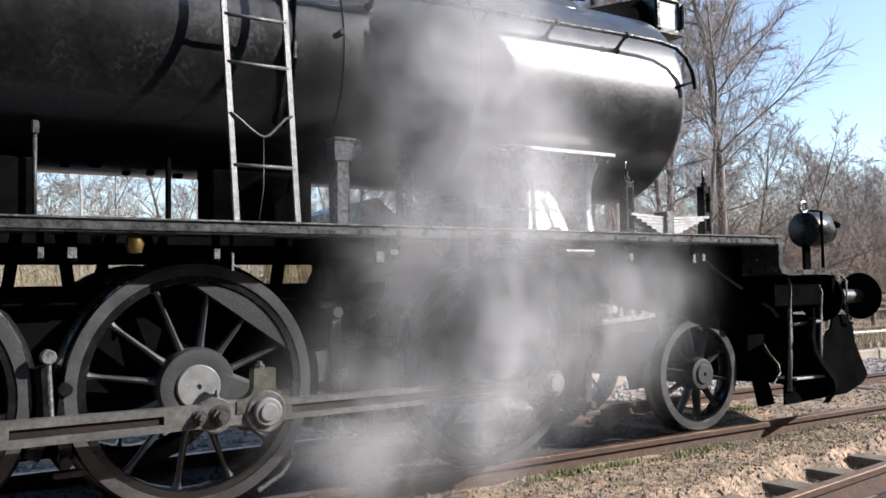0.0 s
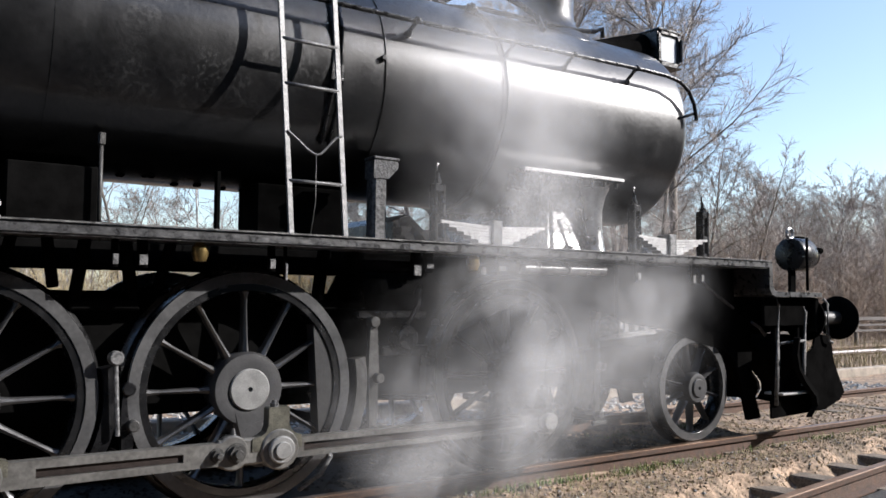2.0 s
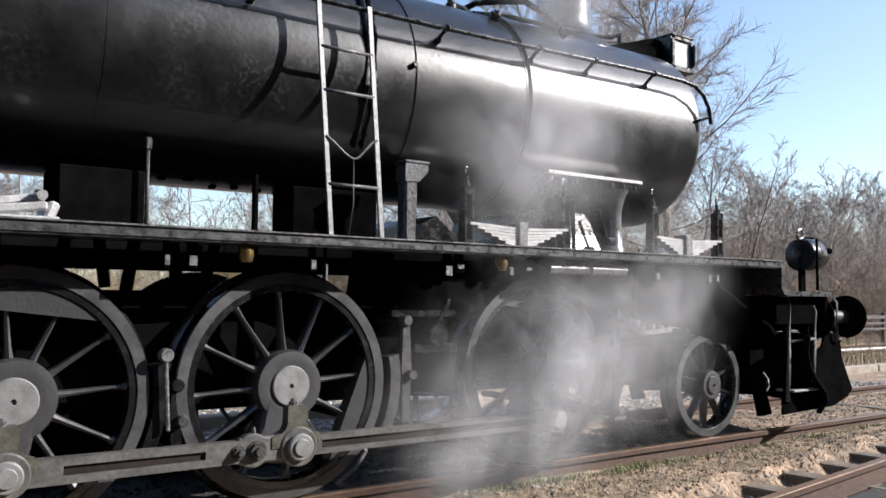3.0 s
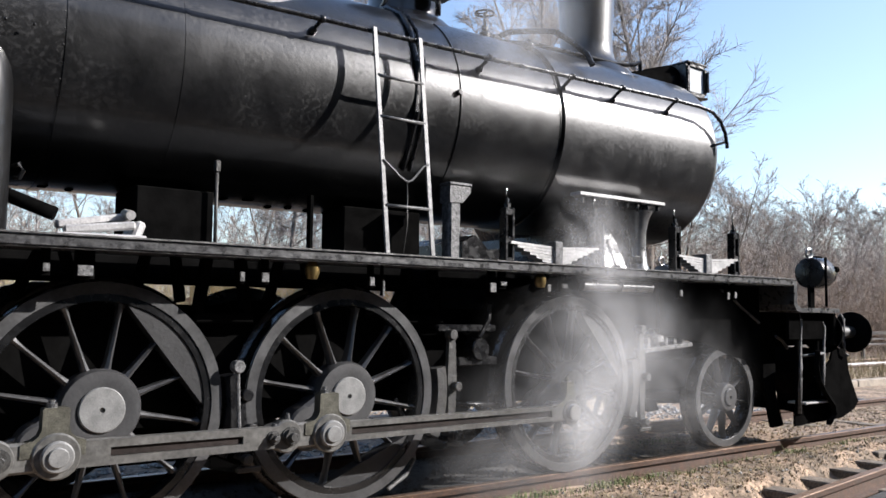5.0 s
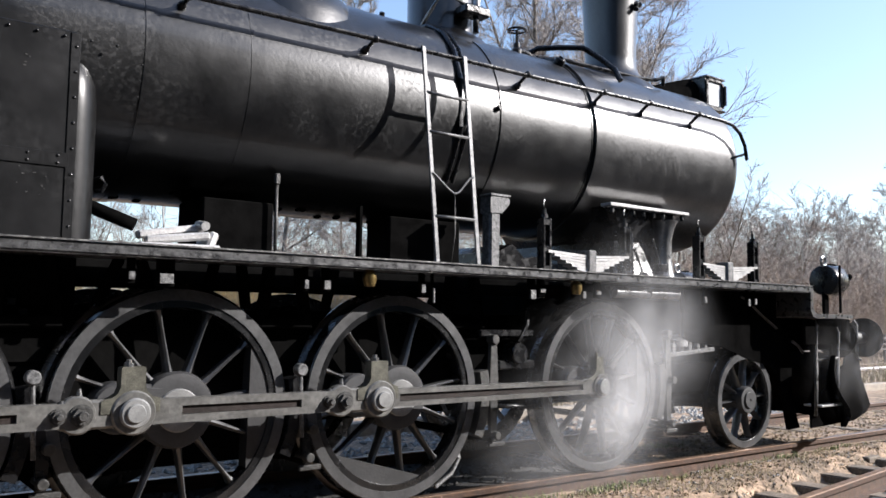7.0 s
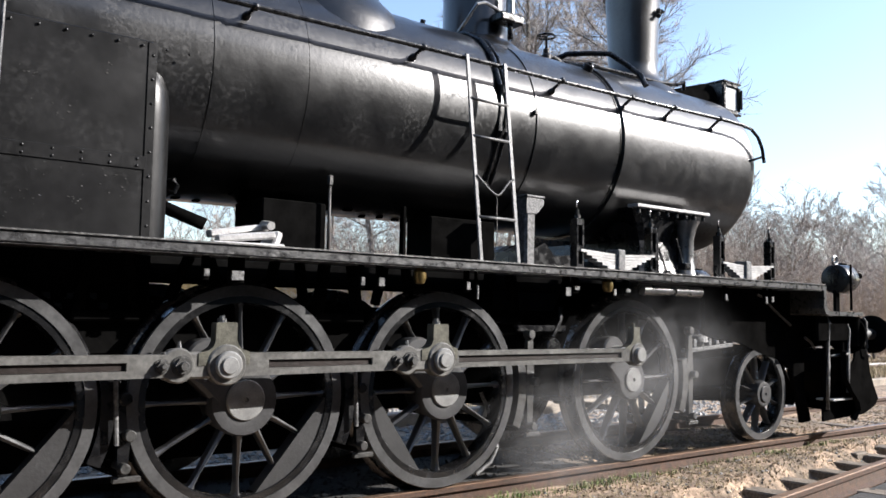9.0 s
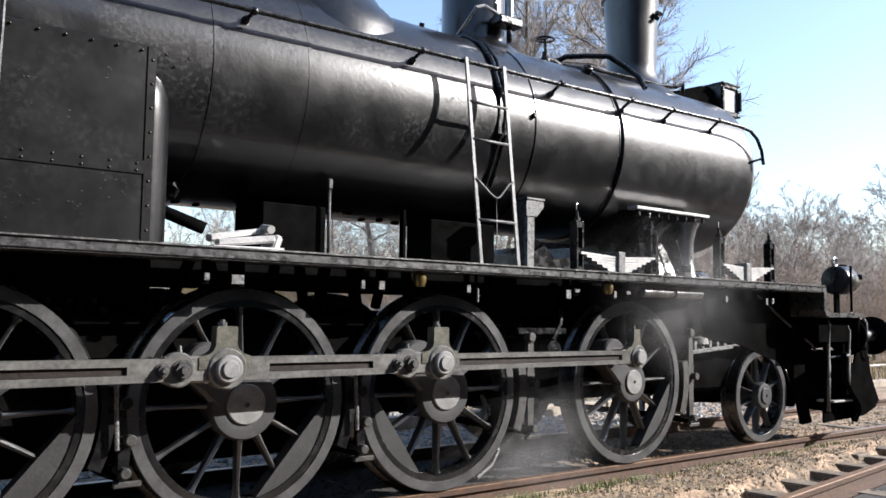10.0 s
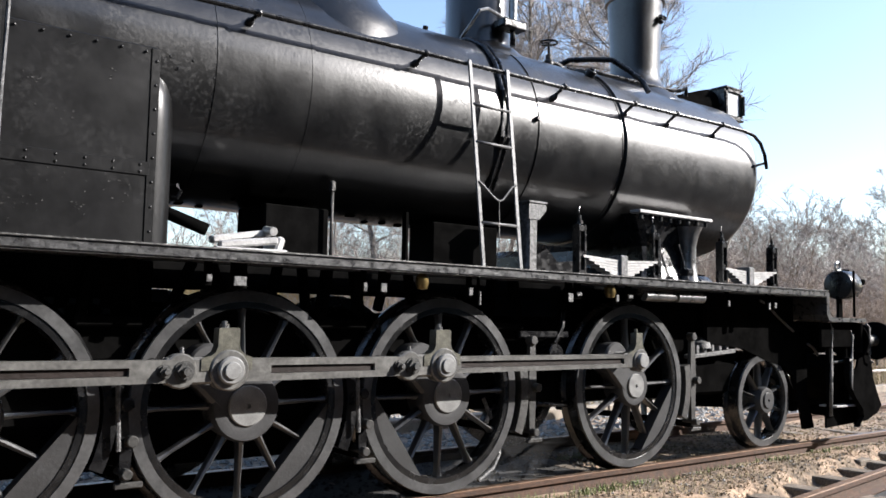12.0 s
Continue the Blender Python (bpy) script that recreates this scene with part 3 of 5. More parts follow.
# side rods in their own space: the origin is the rear pin of the span
def rod_span(x0, x1, s, big0=True, knuckle=True):
    """A fluted coupling rod from pin x0 to pin x1 with its bearing block, oil cup and knuckle joint at x0's rear."""
    L = x1 - x0
    y = s * abs(YROD)
    rod = thing("side_rod", "grey fluted steel coupling rod", "")
    rod.parent = loco
    bm = B()
    last = L > 1.6
    h = 0.052 if last else 0.060
    xa, xb, e = (0.14, 0.90 * L, 0.10) if last else (0.17 * L, 0.64 * L, 0.22)
    outline = [(0.05, -h), (L - e, -h * 0.92), (L - e, h * 0.92), (0.05, h)]
    flute = [(xa, -0.022), (xb, -0.020), (xb, 0.020), (xa, 0.022)]
    # a bar with a sunk flute: front ring, walls of the flute, back
    for y0, ends in ((y + s * 0.031, flute), (y - s * 0.031, None)):
        o = [bm.verts.new((x, y0, z)) for x, z in outline]
        if ends:
            i = [bm.verts.new((x, y0, z)) for x, z in ends]
            w = [bm.verts.new((x, y0 - s * 0.022, z)) for x, z in ends]
            for k in range(4):
                bm.faces.new((o[k], o[(k + 1) % 4], i[(k + 1) % 4], i[k]))
                bm.faces.new((i[k], i[(k + 1) % 4], w[(k + 1) % 4], w[k]))
            bm.faces.new(w)
            front = o
        else:
            bm.faces.new(o)
            for k in range(4):
                bm.faces.new((o[k], o[(k + 1) % 4], front[(k + 1) % 4], front[k]))
    part("rod_bar", bm, ROD, rod)
    bm = B()
    add_box(bm, ((xa + xb) / 2, y + s * 0.0125, 0), (xb - xa - 0.004, 0.004, 0.037))
    part("flute", bm, FLUTE, rod, "dark oily sunk flute")
    bm = B()
    r = 0.105 if big0 else 0.09
    add_cyl(bm, (0, y - s * 0.04, 0), (0, y + s * 0.045, 0), r, seg=32, bevel=0.008)
    part("bearing_eye", bm, ROD, rod)
    bm = B()
    add_cyl(bm, (0, y + s * 0.045, 0), (0, y + s * 0.075, 0), 0.072, seg=28, bevel=0.008)
    add_cyl(bm, (0, y + s * 0.075, 0), (0, y + s * 0.088, 0), 0.045, seg=20, bevel=0.004)
    part("pin_cap", bm, CAP, rod, "pale round pin cap")
    bm = B()
    add_prism(bm, [(-0.062, 0.21), (-0.055, 0.216), (0.045, 0.216), (0.052, 0.21), (0.052, 0.13), (0.062, 0.10), (0.085, 0.078), (0.125, 0.066), (0.125, 0.0), (-0.15, 0.0), (-0.15, 0.06), (-0.10, 0.074), (-0.076, 0.092), (-0.064, 0.12)], y - 0.034, y + 0.034)
    part("oil_box", bm, OLIVE, rod, "oily bronze-coloured oil box")
    bm = B()
    add_cyl(bm, (-0.02, y, 0.21), (-0.02, y, 0.235), 0.024, seg=10)
    add_cyl(bm, (-0.02, y, 0.235), (-0.02, y, 0.25), 0.014, seg=10)
    part("oil_plug", bm, STEEL, rod)
    if knuckle:
        bm = B()
        add_box(bm, (-0.20, y, 0), (0.26, 0.056, 0.135), 0.012)
        add_cyl(bm, (-0.25, y - s * 0.03, 0), (-0.25, y + s * 0.03, 0), 0.088, seg=24, bevel=0.008)
        part("knuckle_joint", bm, ROD, rod)
        for bx, br in ((-0.235, 0.042), (-0.335, 0.030)):
            bm = B()
            add_cyl(bm, (bx, y + s * 0.03, 0), (bx, y + s * 0.04, 0), br * 1.25, seg=16)
            add_cyl(bm, (bx, y + s * 0.04, 0), (bx, y + s * 0.062, 0), br, seg=6)
            add_cyl(bm, (bx, y + s * 0.062, 0), (bx, y + s * 0.085, 0), br * 0.55, seg=10, bevel=0.003)
            part("knuckle_bolt", bm, BRAKE, rod, "worn steel nut")
        bm = B()
        add_cyl(bm, (-0.24, y, 0.08), (-0.24, y, 0.12), 0.016, 0.008, seg=8)
        part("grease_nipple", bm, STEEL, rod)
    return rod


rods = []
for s in (-1, 1):
    for x0, x1 in ((-2.78, -1.388), (-1.388, 0.0), (0.0, 1.867)):
        rods.append((rod_span(x0, x1, s), x0, 0 if s < 0 else 90))
    end = thing("rod_end", "narrow grey rod end with oil box", "")
    end.parent = loco
    y = s * abs(YROD)
    bm = B()
    add_cyl(bm, (0, y - s * 0.035, 0), (0, y + s * 0.04, 0), 0.085, seg=28, bevel=0.006)
    add_box(bm, (-0.10, y, 0), (0.16, 0.055, 0.11), 0.008)
    part("bearing_eye", bm, ROD, end)
    bm = B()
    add_cyl(bm, (0, y + s * 0.04, 0), (0, y + s * 0.07, 0), 0.055, seg=24, bevel=0.006)
    part("pin_cap", bm, CAP, end)
    bm = B()
    add_prism(bm, [(-0.045, 0.205), (0.022, 0.205), (0.022, 0.14), (0.032, 0.10), (0.07, 0.05), (0.0, 0.02), (-0.15, 0.03), (-0.13, 0.056), (-0.075, 0.08), (-0.05, 0.12)], y - 0.03, y + 0.03)
    add_cyl(bm, (-0.02, y, 0.20), (-0.02, y, 0.235), 0.014, seg=10)
    part("oil_box", bm, OLIVE, end)
    rods.append((end, 1.867, 0 if s < 0 else 90))

# handrails with knobs
for s in (-1, 1):
    zr, yr = 2.862, s * 0.835
    bm = B()
    add_tube(bm, [(-2.7, yr, zr - 0.035), (-0.23, yr, zr), (1.06, yr, zr + 0.012), (2.41, yr, zr + 0.037), (3.07, yr, zr + 0.05), (3.40, yr, zr + 0.048), (3.56, yr, zr + 0.03), (3.67, yr, zr - 0.03), (3.74, yr, zr - 0.13), (3.77, yr, zr - 0.26)], 0.016, 10)
    hand = part("handrail", bm, GREASY, loco, "black handrail along the boiler")
    for x in (-1.411, -0.231, 1.058, 1.86, 2.408, 3.066):
        n = Vector((0, yr, zr - ZB)).normalized()
        base = Vector((x, 0, ZB)) + n * (RB - 0.02)
        top = Vector((x, yr, zr + 0.0157 * (x + 0.23)))
        bm = B()
        add_tube(bm, [base, base.lerp(top, 0.5), top], 0.013, 8)
        add_lathe(bm, [(0.026, 0.0), (0.024, 0.03), (0.014, 0.045)], base + n * 0.02, base + n, 10)
        bmesh.ops.create_icosphere(bm, subdivisions=2, radius=0.026, matrix=Matrix.Translation(top))
        part("handrail_knob", bm, GREASY, hand)
    bm = B()
    add_tube(bm, [(3.765, yr, zr - 0.2), (3.6, yr * 0.90, zr - 0.26)], 0.012, 8)
    part("handrail_stay", bm, GREASY, hand)

# ladder from the running board to the handrail
ladder = thing("ladder", "narrow chipped grey steel ladder", "")
ladder.parent = loco
TL, TR, BL, BR = Vector((0.117, -0.862, 2.87)), Vector((0.458, -0.862, 2.87)), Vector((0.150, -1.0, ZT - 0.01)), Vector((0.480, -1.0, ZT - 0.01))
for a, b in ((BL, TL), (BR, TR)):
    bm = B()
    d = (b - a)
    q = d.to_track_quat("Z", "Y").to_matrix().to_4x4()
    add_box(bm, (a + b) / 2, (0.036, 0.014, d.length + 0.03), 0.003, q)
    part("stile", bm, LADDER, ladder)
for f in (0.225, 0.611, 0.794):
    bm = B()
    add_tube(bm, [BL.lerp(TL, f), BR.lerp(TR, f)], 0.011, 8)
    part("rung", bm, LADDER, ladder)
bm = B()
sag = [(0.0, 0.42), (0.14, 0.395), (0.32, 0.358), (0.44, 0.340), (0.52, 0.336), (0.60, 0.344), (0.72, 0.372), (0.88, 0.412), (1.0, 0.424)]
add_tube(bm, [BL.lerp(BR, u).lerp(TL.lerp(TR, u), f) + Vector((0, -0.012, 0)) for u, f in sag], 0.007, 6)
part("chain", bm, LADDER, ladder)
bm = B()
add_tube(bm, [BL.lerp(BR, 0.5).lerp(TL.lerp(TR, 0.5), 0.336) + Vector((0, -0.012, 0)), Vector((0.30, -0.98, ZT + 0.2)), Vector((0.27, -0.98, ZT))], 0.003, 5)
part("wire", bm, BRAKE, ladder)


# ---- fittings above the running board ----
def sub(name, label, parent):
    ob = thing(name, label, "")
    ob.parent = parent
    return ob


# headlamp on the smokebox front
lamp = sub("headlamp", "black box headlamp with glazed sides", loco)
bm = B()
add_cyl(bm, (3.42, 0, 3.30), (4.0, 0, 3.385), 0.10, 0.19, 28)
add_box(bm, (3.62, 0, 3.26), (0.42, 0.26, 0.14), 0.02)
part("lamp_body", bm, FRAME, lamp)
for sy in (-1, 1):
    for c, size in (((4.015, sy * 0.245, 3.40), (0.035, 0.035, 0.25)), ((4.275, sy * 0.245, 3.40), (0.035, 0.035, 0.25)), ((4.145, sy * 0.245, 3.265), (0.225, 0.034, 0.03)), ((4.145, sy * 0.245, 3.535), (0.225, 0.034, 0.03))):
        bm = B()
        add_box(bm, c, size, 0.004)
        part("frame_bar", bm, GREASY, lamp)
for z, nm in ((3.562, "lamp_roof"), (3.240, "lamp_floor")):
    bm = B()
    add_box(bm, (4.145, 0, z), (0.31, 0.54, 0.022), 0.006)
    part(nm, bm, GREASY, lamp)
bm = B()
add_box(bm, (3.995, 0, 3.40), (0.02, 0.5, 0.29), 0.004)
part("back_plate", bm, GREASY, lamp)
for sy in (-1, 1):
    bm = B()
    add_box(bm, (4.145, sy * 0.238, 3.40), (0.225, 0.008, 0.25))
    part("side_pane", bm, GLASS, lamp, "pale reflecting side pane")
bm = B()
add_cyl(bm, (4.280, 0, 3.40), (4.310, 0, 3.40), 0.13, seg=28, bevel=0.01)
part("front_lens", bm, GLASS, lamp)
bm = B()
add_cyl(bm, (4.290, -0.275, 3.50), (4.290, -0.275, 3.30), 0.012, seg=8)
part("latch", bm, GREASY, lamp)
bm = B()
add_cyl(bm, (4.160, -0.2, 3.565), (4.160, -0.2, 3.59), 0.02, seg=8)
part("knob", bm, GREASY, lamp)

# valve with hand wheel, hoses and the whistle beside the sand dome
bm = B()
add_cyl(bm, (1.62, -0.1, 3.26), (1.62, -0.1, 3.42), 0.028, seg=12)
add_cyl(bm, (1.62, -0.1, 3.42), (1.62, -0.1, 3.53), 0.012, seg=8)
add_lathe(bm, [(0.045, 0), (0.045, 0.06), (0.03, 0.08)], (1.62, -0.1, 3.30), (1.62, -0.1, 4), 14)
add_tube(bm, [(1.62, -0.1, 3.36), (1.72, -0.12, 3.34), (1.78, -0.14, 3.30)], 0.03, 10)
add_tube(bm, [(1.62 + 0.075 * math.cos(a), -0.1 + 0.075 * math.sin(a), 3.53) for a in [2 * math.pi * k / 16 for k in range(17)]], 0.010, 6)
for a in (0.3, 2.4, 4.5):
    add_tube(bm, [(1.62, -0.1, 3.53), (1.62 + 0.075 * math.cos(a), -0.1 + 0.075 * math.sin(a), 3.53)], 0.007, 5)
part("blower_valve", bm, GREASY, loco, "black valve with a round hand wheel")


def hug(x, deg, off=0.03, r=RB):
    """A point on the barrel's left side, deg above the axis."""
    a = radians(deg)
    return Vector((x, -math.cos(a) * (r + off), ZB + math.sin(a) * (r + off)))


bm = B()
add_tube(bm, [hug(1.76, 84, 0.05), hug(1.82, 80, 0.10), hug(1.98, 74, 0.14), hug(2.12, 66, 0.15, RS), hug(2.23, 57, 0.11, RS), hug(2.28, 48, 0.09, RS), hug(2.28, 40, 0.06, RS)], 0.024, 10)
part("blower_hose", bm, GREASY, loco, "curved black blower pipe")
bm = B()
add_tube(bm, [hug(1.74, 84, 0.02), hug(2.1, 78, 0.03, RS), hug(2.9, 66, 0.035, RS), hug(3.08, 64, 0.06, RS), hug(3.16, 64, 0.10, RS), hug(3.18, 63, 0.03, RS)], 0.020, 8)
part("exhaust_pipe", bm, GREASY, loco, "black pipe along the smokebox")
for dx, w in ((0.0, 0.018), (0.055, 0.014)):
    bm = B()
    add_tube(bm, [hug(0.62 + dx, 86, 0.02), hug(0.60 + dx, 70, 0.022), hug(0.57 + dx, 52, 0.022), hug(0.54 + dx, 35, 0.022), hug(0.52 + dx, 15, 0.022), hug(0.52 + dx, -10, 0.022), hug(0.52 + dx, -40, 0.022)], w, 8)
    part("sand_pipe", bm, GREASY, loco, "black pipe bent round the boiler")
bm = B()
add_tube(bm, [hug(0.62, 80, 0.03), Vector((0.60, -0.30, 3.42)), Vector((0.62, -0.36, 3.50)), Vector((0.70, -0.36, 3.53)), Vector((0.90, -0.34, 3.50))], 0.014, 8)
part("bent_pipe", bm, STEEL, loco, "bright bent pipe beside the dome")
wh = sub("whistle", "bright whistle and bracket beside the dome", loco)
bm = B()
add_cyl(bm, (0.98, -0.34, 3.50), (0.98, -0.34, 3.68), 0.035, seg=14, bevel=0.006)
add_cyl(bm, (0.98, -0.34, 3.70), (0.98, -0.34, 3.76), 0.028, seg=14, bevel=0.006)
part("bell", bm, STEEL, wh)
bm = B()
add_box(bm, (0.96, -0.33, 3.46), (0.24, 0.14, 0.07), 0.012)
add_tube(bm, [(0.98, -0.34, 3.3), (0.98, -0.34, 3.5)], 0.022, 8)
part("bracket", bm, GREASY, wh)
for x, deg in ((1.78, 56),):
    bm = B()
    add_cyl(bm, hug(x, deg, -0.02), hug(x, deg, 0.06), 0.045, seg=16, bevel=0.006)
    add_cyl(bm, hug(x, deg, 0.06), hug(x, deg, 0.075), 0.02, seg=8)
    part("washout_plug", bm, GREASY, loco)
for x, deg in ((0.86, 4), (0.98, 79), (0.2, 72)):
    bm = B()
    add_cyl(bm, hug(x, deg, -0.01), hug(x, deg, 0.03), 0.02, seg=10, bevel=0.004)
    part("stud", bm, GREASY, boiler)

# smokebox saddle with its flange, bolts and steam pipe cover
saddle = sub("saddle", "black cast saddle with a bolted flange", loco)
bm = B()
prof = [(2.02, 0.70, 2.04), (2.12, 0.66, 1.92), (2.20, 0.63, 1.78), (2.18, 0.66, 1.62), (2.10, 0.70, 1.49), (2.10, 0.56, 1.34)]
rings = []
for x0, y, z in prof:
    x1 = 4.96 - x0
    rings.append([bm.verts.new(p) for p in ((x0, -y, z), (x0 + 0.06, -y - 0.03, z), (x1 - 0.06, -y - 0.03, z), (x1, -y, z), (x1, y, z), (x0, y, z))])
for a, b in zip(rings, rings[1:]):
    for k in range(6):
        bm.faces.new((a[k], a[(k + 1) % 6], b[(k + 1) % 6], b[k]))
part("casting", bm, GREASY, saddle)
bm = B()
add_box(bm, (2.48, -0.735, 2.045), (0.99, 0.11, 0.028), 0.005)
part("flange", bm, PALE, saddle, "worn bright flange edge")
for k in range(8):
    bm = B()
    add_cyl(bm, (2.04 + 0.125 * k, -0.755, 2.03), (2.04 + 0.125 * k, -0.755, 1.985), 0.016, seg=6)
    part("flange_bolt", bm, GREASY, saddle)
bm = B()
add_lathe(bm, [(0.10, 0.0), (0.075, 0.08), (0.062, 0.2), (0.066, 0.34), (0.09, 0.44), (0.12, 0.5)], (2.70, -0.73, ZT), (2.70, -0.73, 3), 20)
part("steam_pipe", bm, STEEL, saddle, "bright steam pipe flaring at both ends")
bm = B()
add_box(bm, (2.55, -0.82, ZT + 0.10), (0.09, 0.08, 0.06), 0.008)
add_tube(bm, [(2.55, -0.80, ZT + 0.12), (2.55, -0.78, ZT + 0.22), (2.52, -0.76, ZT + 0.34)], 0.012, 6)
part("drain_cock", bm, GREASY, saddle)
bm = B()
add_tube(bm, [(2.22, -0.80, ZT), (2.22, -0.79, ZT + 0.30), (2.24, -0.77, ZT + 0.36)], 0.016, 6)
part("drain_pipe", bm, GREASY, saddle)


# leaf springs on the running board between slotted hangers
def spring(xa, xm, xb, y):
    sp = sub("leaf_spring", "pale leaf spring between slotted black hangers", loco)
    for x, top in ((xa, 1.86), (xb, 1.86)):
        bm = B()
        for dx in (-0.03, 0.03):
            add_box(bm, (x + dx, y, (ZT + top) / 2), (0.022, 0.07, top - ZT), 0.004)
        for z in (ZT + 0.03, ZT + 0.17, top - 0.03):
            add_box(bm, (x, y, z), (0.06, 0.066, 0.045), 0.004)
        add_cyl(bm, (x, y, top - 0.01), (x, y, top + 0.07), 0.013, seg=8)
        add_cyl(bm, (x, y, top + 0.0), (x, y, top + 0.03), 0.026, seg=6)
        part("hanger", bm, GREASY, sp)
        bm = B()
        add_tube(bm, [(x, y, top + 0.06), (x - 0.012, y, top + 0.10), (x, y, top + 0.135)], 0.008, 6)
        part("pin", bm, GREASY, sp)
    n = 7
    for k in range(n):
        f = 1 - k / (n + 0.5)
        bm = B()
        zt = ZT + 0.165 - 0.022 * k
        pts = [(xm + (xa - xm) * f, zt - 0.0), (xm, zt - 0.02), (xm + (xb - xm) * f, zt - 0.0)]
        add_prism(bm, [(x, z) for x, z in pts] + [(x, z - 0.018) for x, z in pts[::-1]], y - 0.045, y + 0.045)
        part("leaf", bm, PALE, sp)
    bm = B()
    add_box(bm, (xm, y, ZT + 0.09), (0.085, 0.13, 0.19), 0.008)
    part("buckle", bm, PATINA_SUNLIT, sp, "grey spring buckle")


spring(1.21, 1.645, 2.07, -0.85)
spring(3.01, 3.375, 3.81, -0.85)

# sand column, slim rod, dark boxes and a pale timber on the board
bm = B()
add_box(bm, (0.888, -0.643, (ZT + 1.90) / 2), (0.104, 0.10, 1.90 - ZT), 0.018)
add_prism(bm, [(0.836, 1.885), (0.94, 1.885), (1.01, 1.955), (1.014, 1.985), (1.0, 2.005), (0.845, 2.005), (0.836, 1.99)], -0.70, -0.585)
add_box(bm, (0.925, -0.643, 2.012), (0.19, 0.13, 0.02), 0.005)
part("sand_column", bm, PATINA_SUNLIT, loco, "flaking grey column with a flared top")
bm = B()
add_tube(bm, [(-0.727, -0.54, ZT), (-0.727, -0.54, 1.93)], 0.011, 8)
add_box(bm, (-0.727, -0.54, 1.965), (0.036, 0.036, 0.07), 0.008)
part("slim_rod", bm, BRAKE, loco, "flaking slim rod with a square head")
bm = B()
add_box(bm, (-0.945, -0.30, 1.64), (0.44, 0.40, 0.36), 0.008)
part("ash_pan_box", bm, FRAME, loco)
bm = B()
add_box(bm, (0.53, -0.20, 1.64), (0.62, 0.30, 0.40), 0.01)
part("boiler_support", bm, FRAME, loco)
bm = B()
add_box(bm, (-0.03, -0.36, 1.68), (0.02, 0.05, 0.4), 0.0)
part("support_plate", bm, FRAME, loco)
bm = B()
add_prism(bm, [(1.1, 1.49), (1.1, 1.64), (1.22, 1.70), (1.34, 1.60), (1.5, 1.62), (1.6, 1.49)], -0.5, 0.4)
part("reversing_gear", bm, GREASY, loco, "black reversing gear behind the springs")
timber = sub("reach_rod_cover", "pale weathered bar lying on the running board", loco)
bm = B()
add_box(bm, (-1.46, -0.82, ZT + 0.105), (0.36, 0.06, 0.042), 0.010, pose(0, 0, 0, 0, -10, 3))
add_box(bm, (-1.45, -0.90, ZT + 0.065), (0.33, 0.055, 0.042), 0.010, pose(0, 0, 0, 0, -7, -4))
add_box(bm, (-1.45, -0.93, ZT + 0.022), (0.42, 0.06, 0.02), 0.006, pose(0, 0, 0, 0, -1, 2))
part("pale_bar", bm, PALE, timber)
bm = B()
add_box(bm, (-1.275, -0.85, ZT + 0.06), (0.05, 0.14, 0.10), 0.012, pose(0, 0, 0, 0, 20, 8))
add_cyl(bm, (-1.31, -0.92, ZT + 0.135), (-1.31, -0.82, ZT + 0.15), 0.024, seg=12)
part("pivot", bm, PALE, timber)
bm = B()
add_tube(bm, [(-1.90, -0.62, 1.72), (-1.62, -0.74, 1.60)], 0.035, 8)
part("dark_link", bm, FRAME, timber)
bm = B()
for k in range(18):
    yy = random.uniform(-0.30, -0.05)
    add_box(bm, (-1.72 + k * 0.15 + random.uniform(-0.02, 0.02), yy, ZB - math.sqrt(RB * RB - yy * yy) + 0.004), (random.uniform(0.03, 0.07), 0.05, random.uniform(0.03, 0.06)), 0.008)
tagged(part("underside_clip", bm, FRAME, boiler), kind="stuff")

# small brackets, sunlight put into their pale ends; oil cups under the board
for x, w, h in ((-1.53, 0.07, 0.05), (-0.75, 0.025, 0.05), (0.05, 0.03, 0.05), (0.97, 0.05, 0.06), (-0.62, 0.04, 0.05), (0.13, 0.012, 0.09), (1.06, 0.05, 0.03), (1.47, 0.03, 0.05), (1.62, 0.05, 0.03), (2.9, 0.03, 0.05), (3.52, 0.03, 0.06), (3.62, 0.03, 0.05), (-1.7, 0.03, 0.04)):
    bm = B()
    add_box(bm, (x, -0.99, ZT - 0.06 - h - 0.04), (w, 0.012, h), 0.002)
    part("bracket", bm, PATINA_SUNLIT, running_board, "grey bracket end coloured pale for sunlight")
    bm = B()
    add_box(bm, (x, -0.970, ZT - 0.09 - h / 2), (w * 1.3, 0.02, 0.10 + h), 0.003)
    part("bracket_arm", bm, FRAME, running_board)
for x in (-0.346, 1.377):
    cup = sub("oil_cup", "tarnished brass oil cup under the running board", loco)
    bm = B()
    add_lathe(bm, [(0.001, 0), (0.03, 0.005), (0.042, 0.04), (0.04, 0.075), (0.02, 0.10), (0.001, 0.105)], (x, -1.0, 1.315), (x, -1.0, 2), 16)
    part("bowl", bm, BRASS, cup)
    bm = B()
    add_tube(bm, [(x, -1.0, 1.41), (x, -1.0, 1.46)], 0.012, 6)
    part("stem", bm, STEEL, cup)

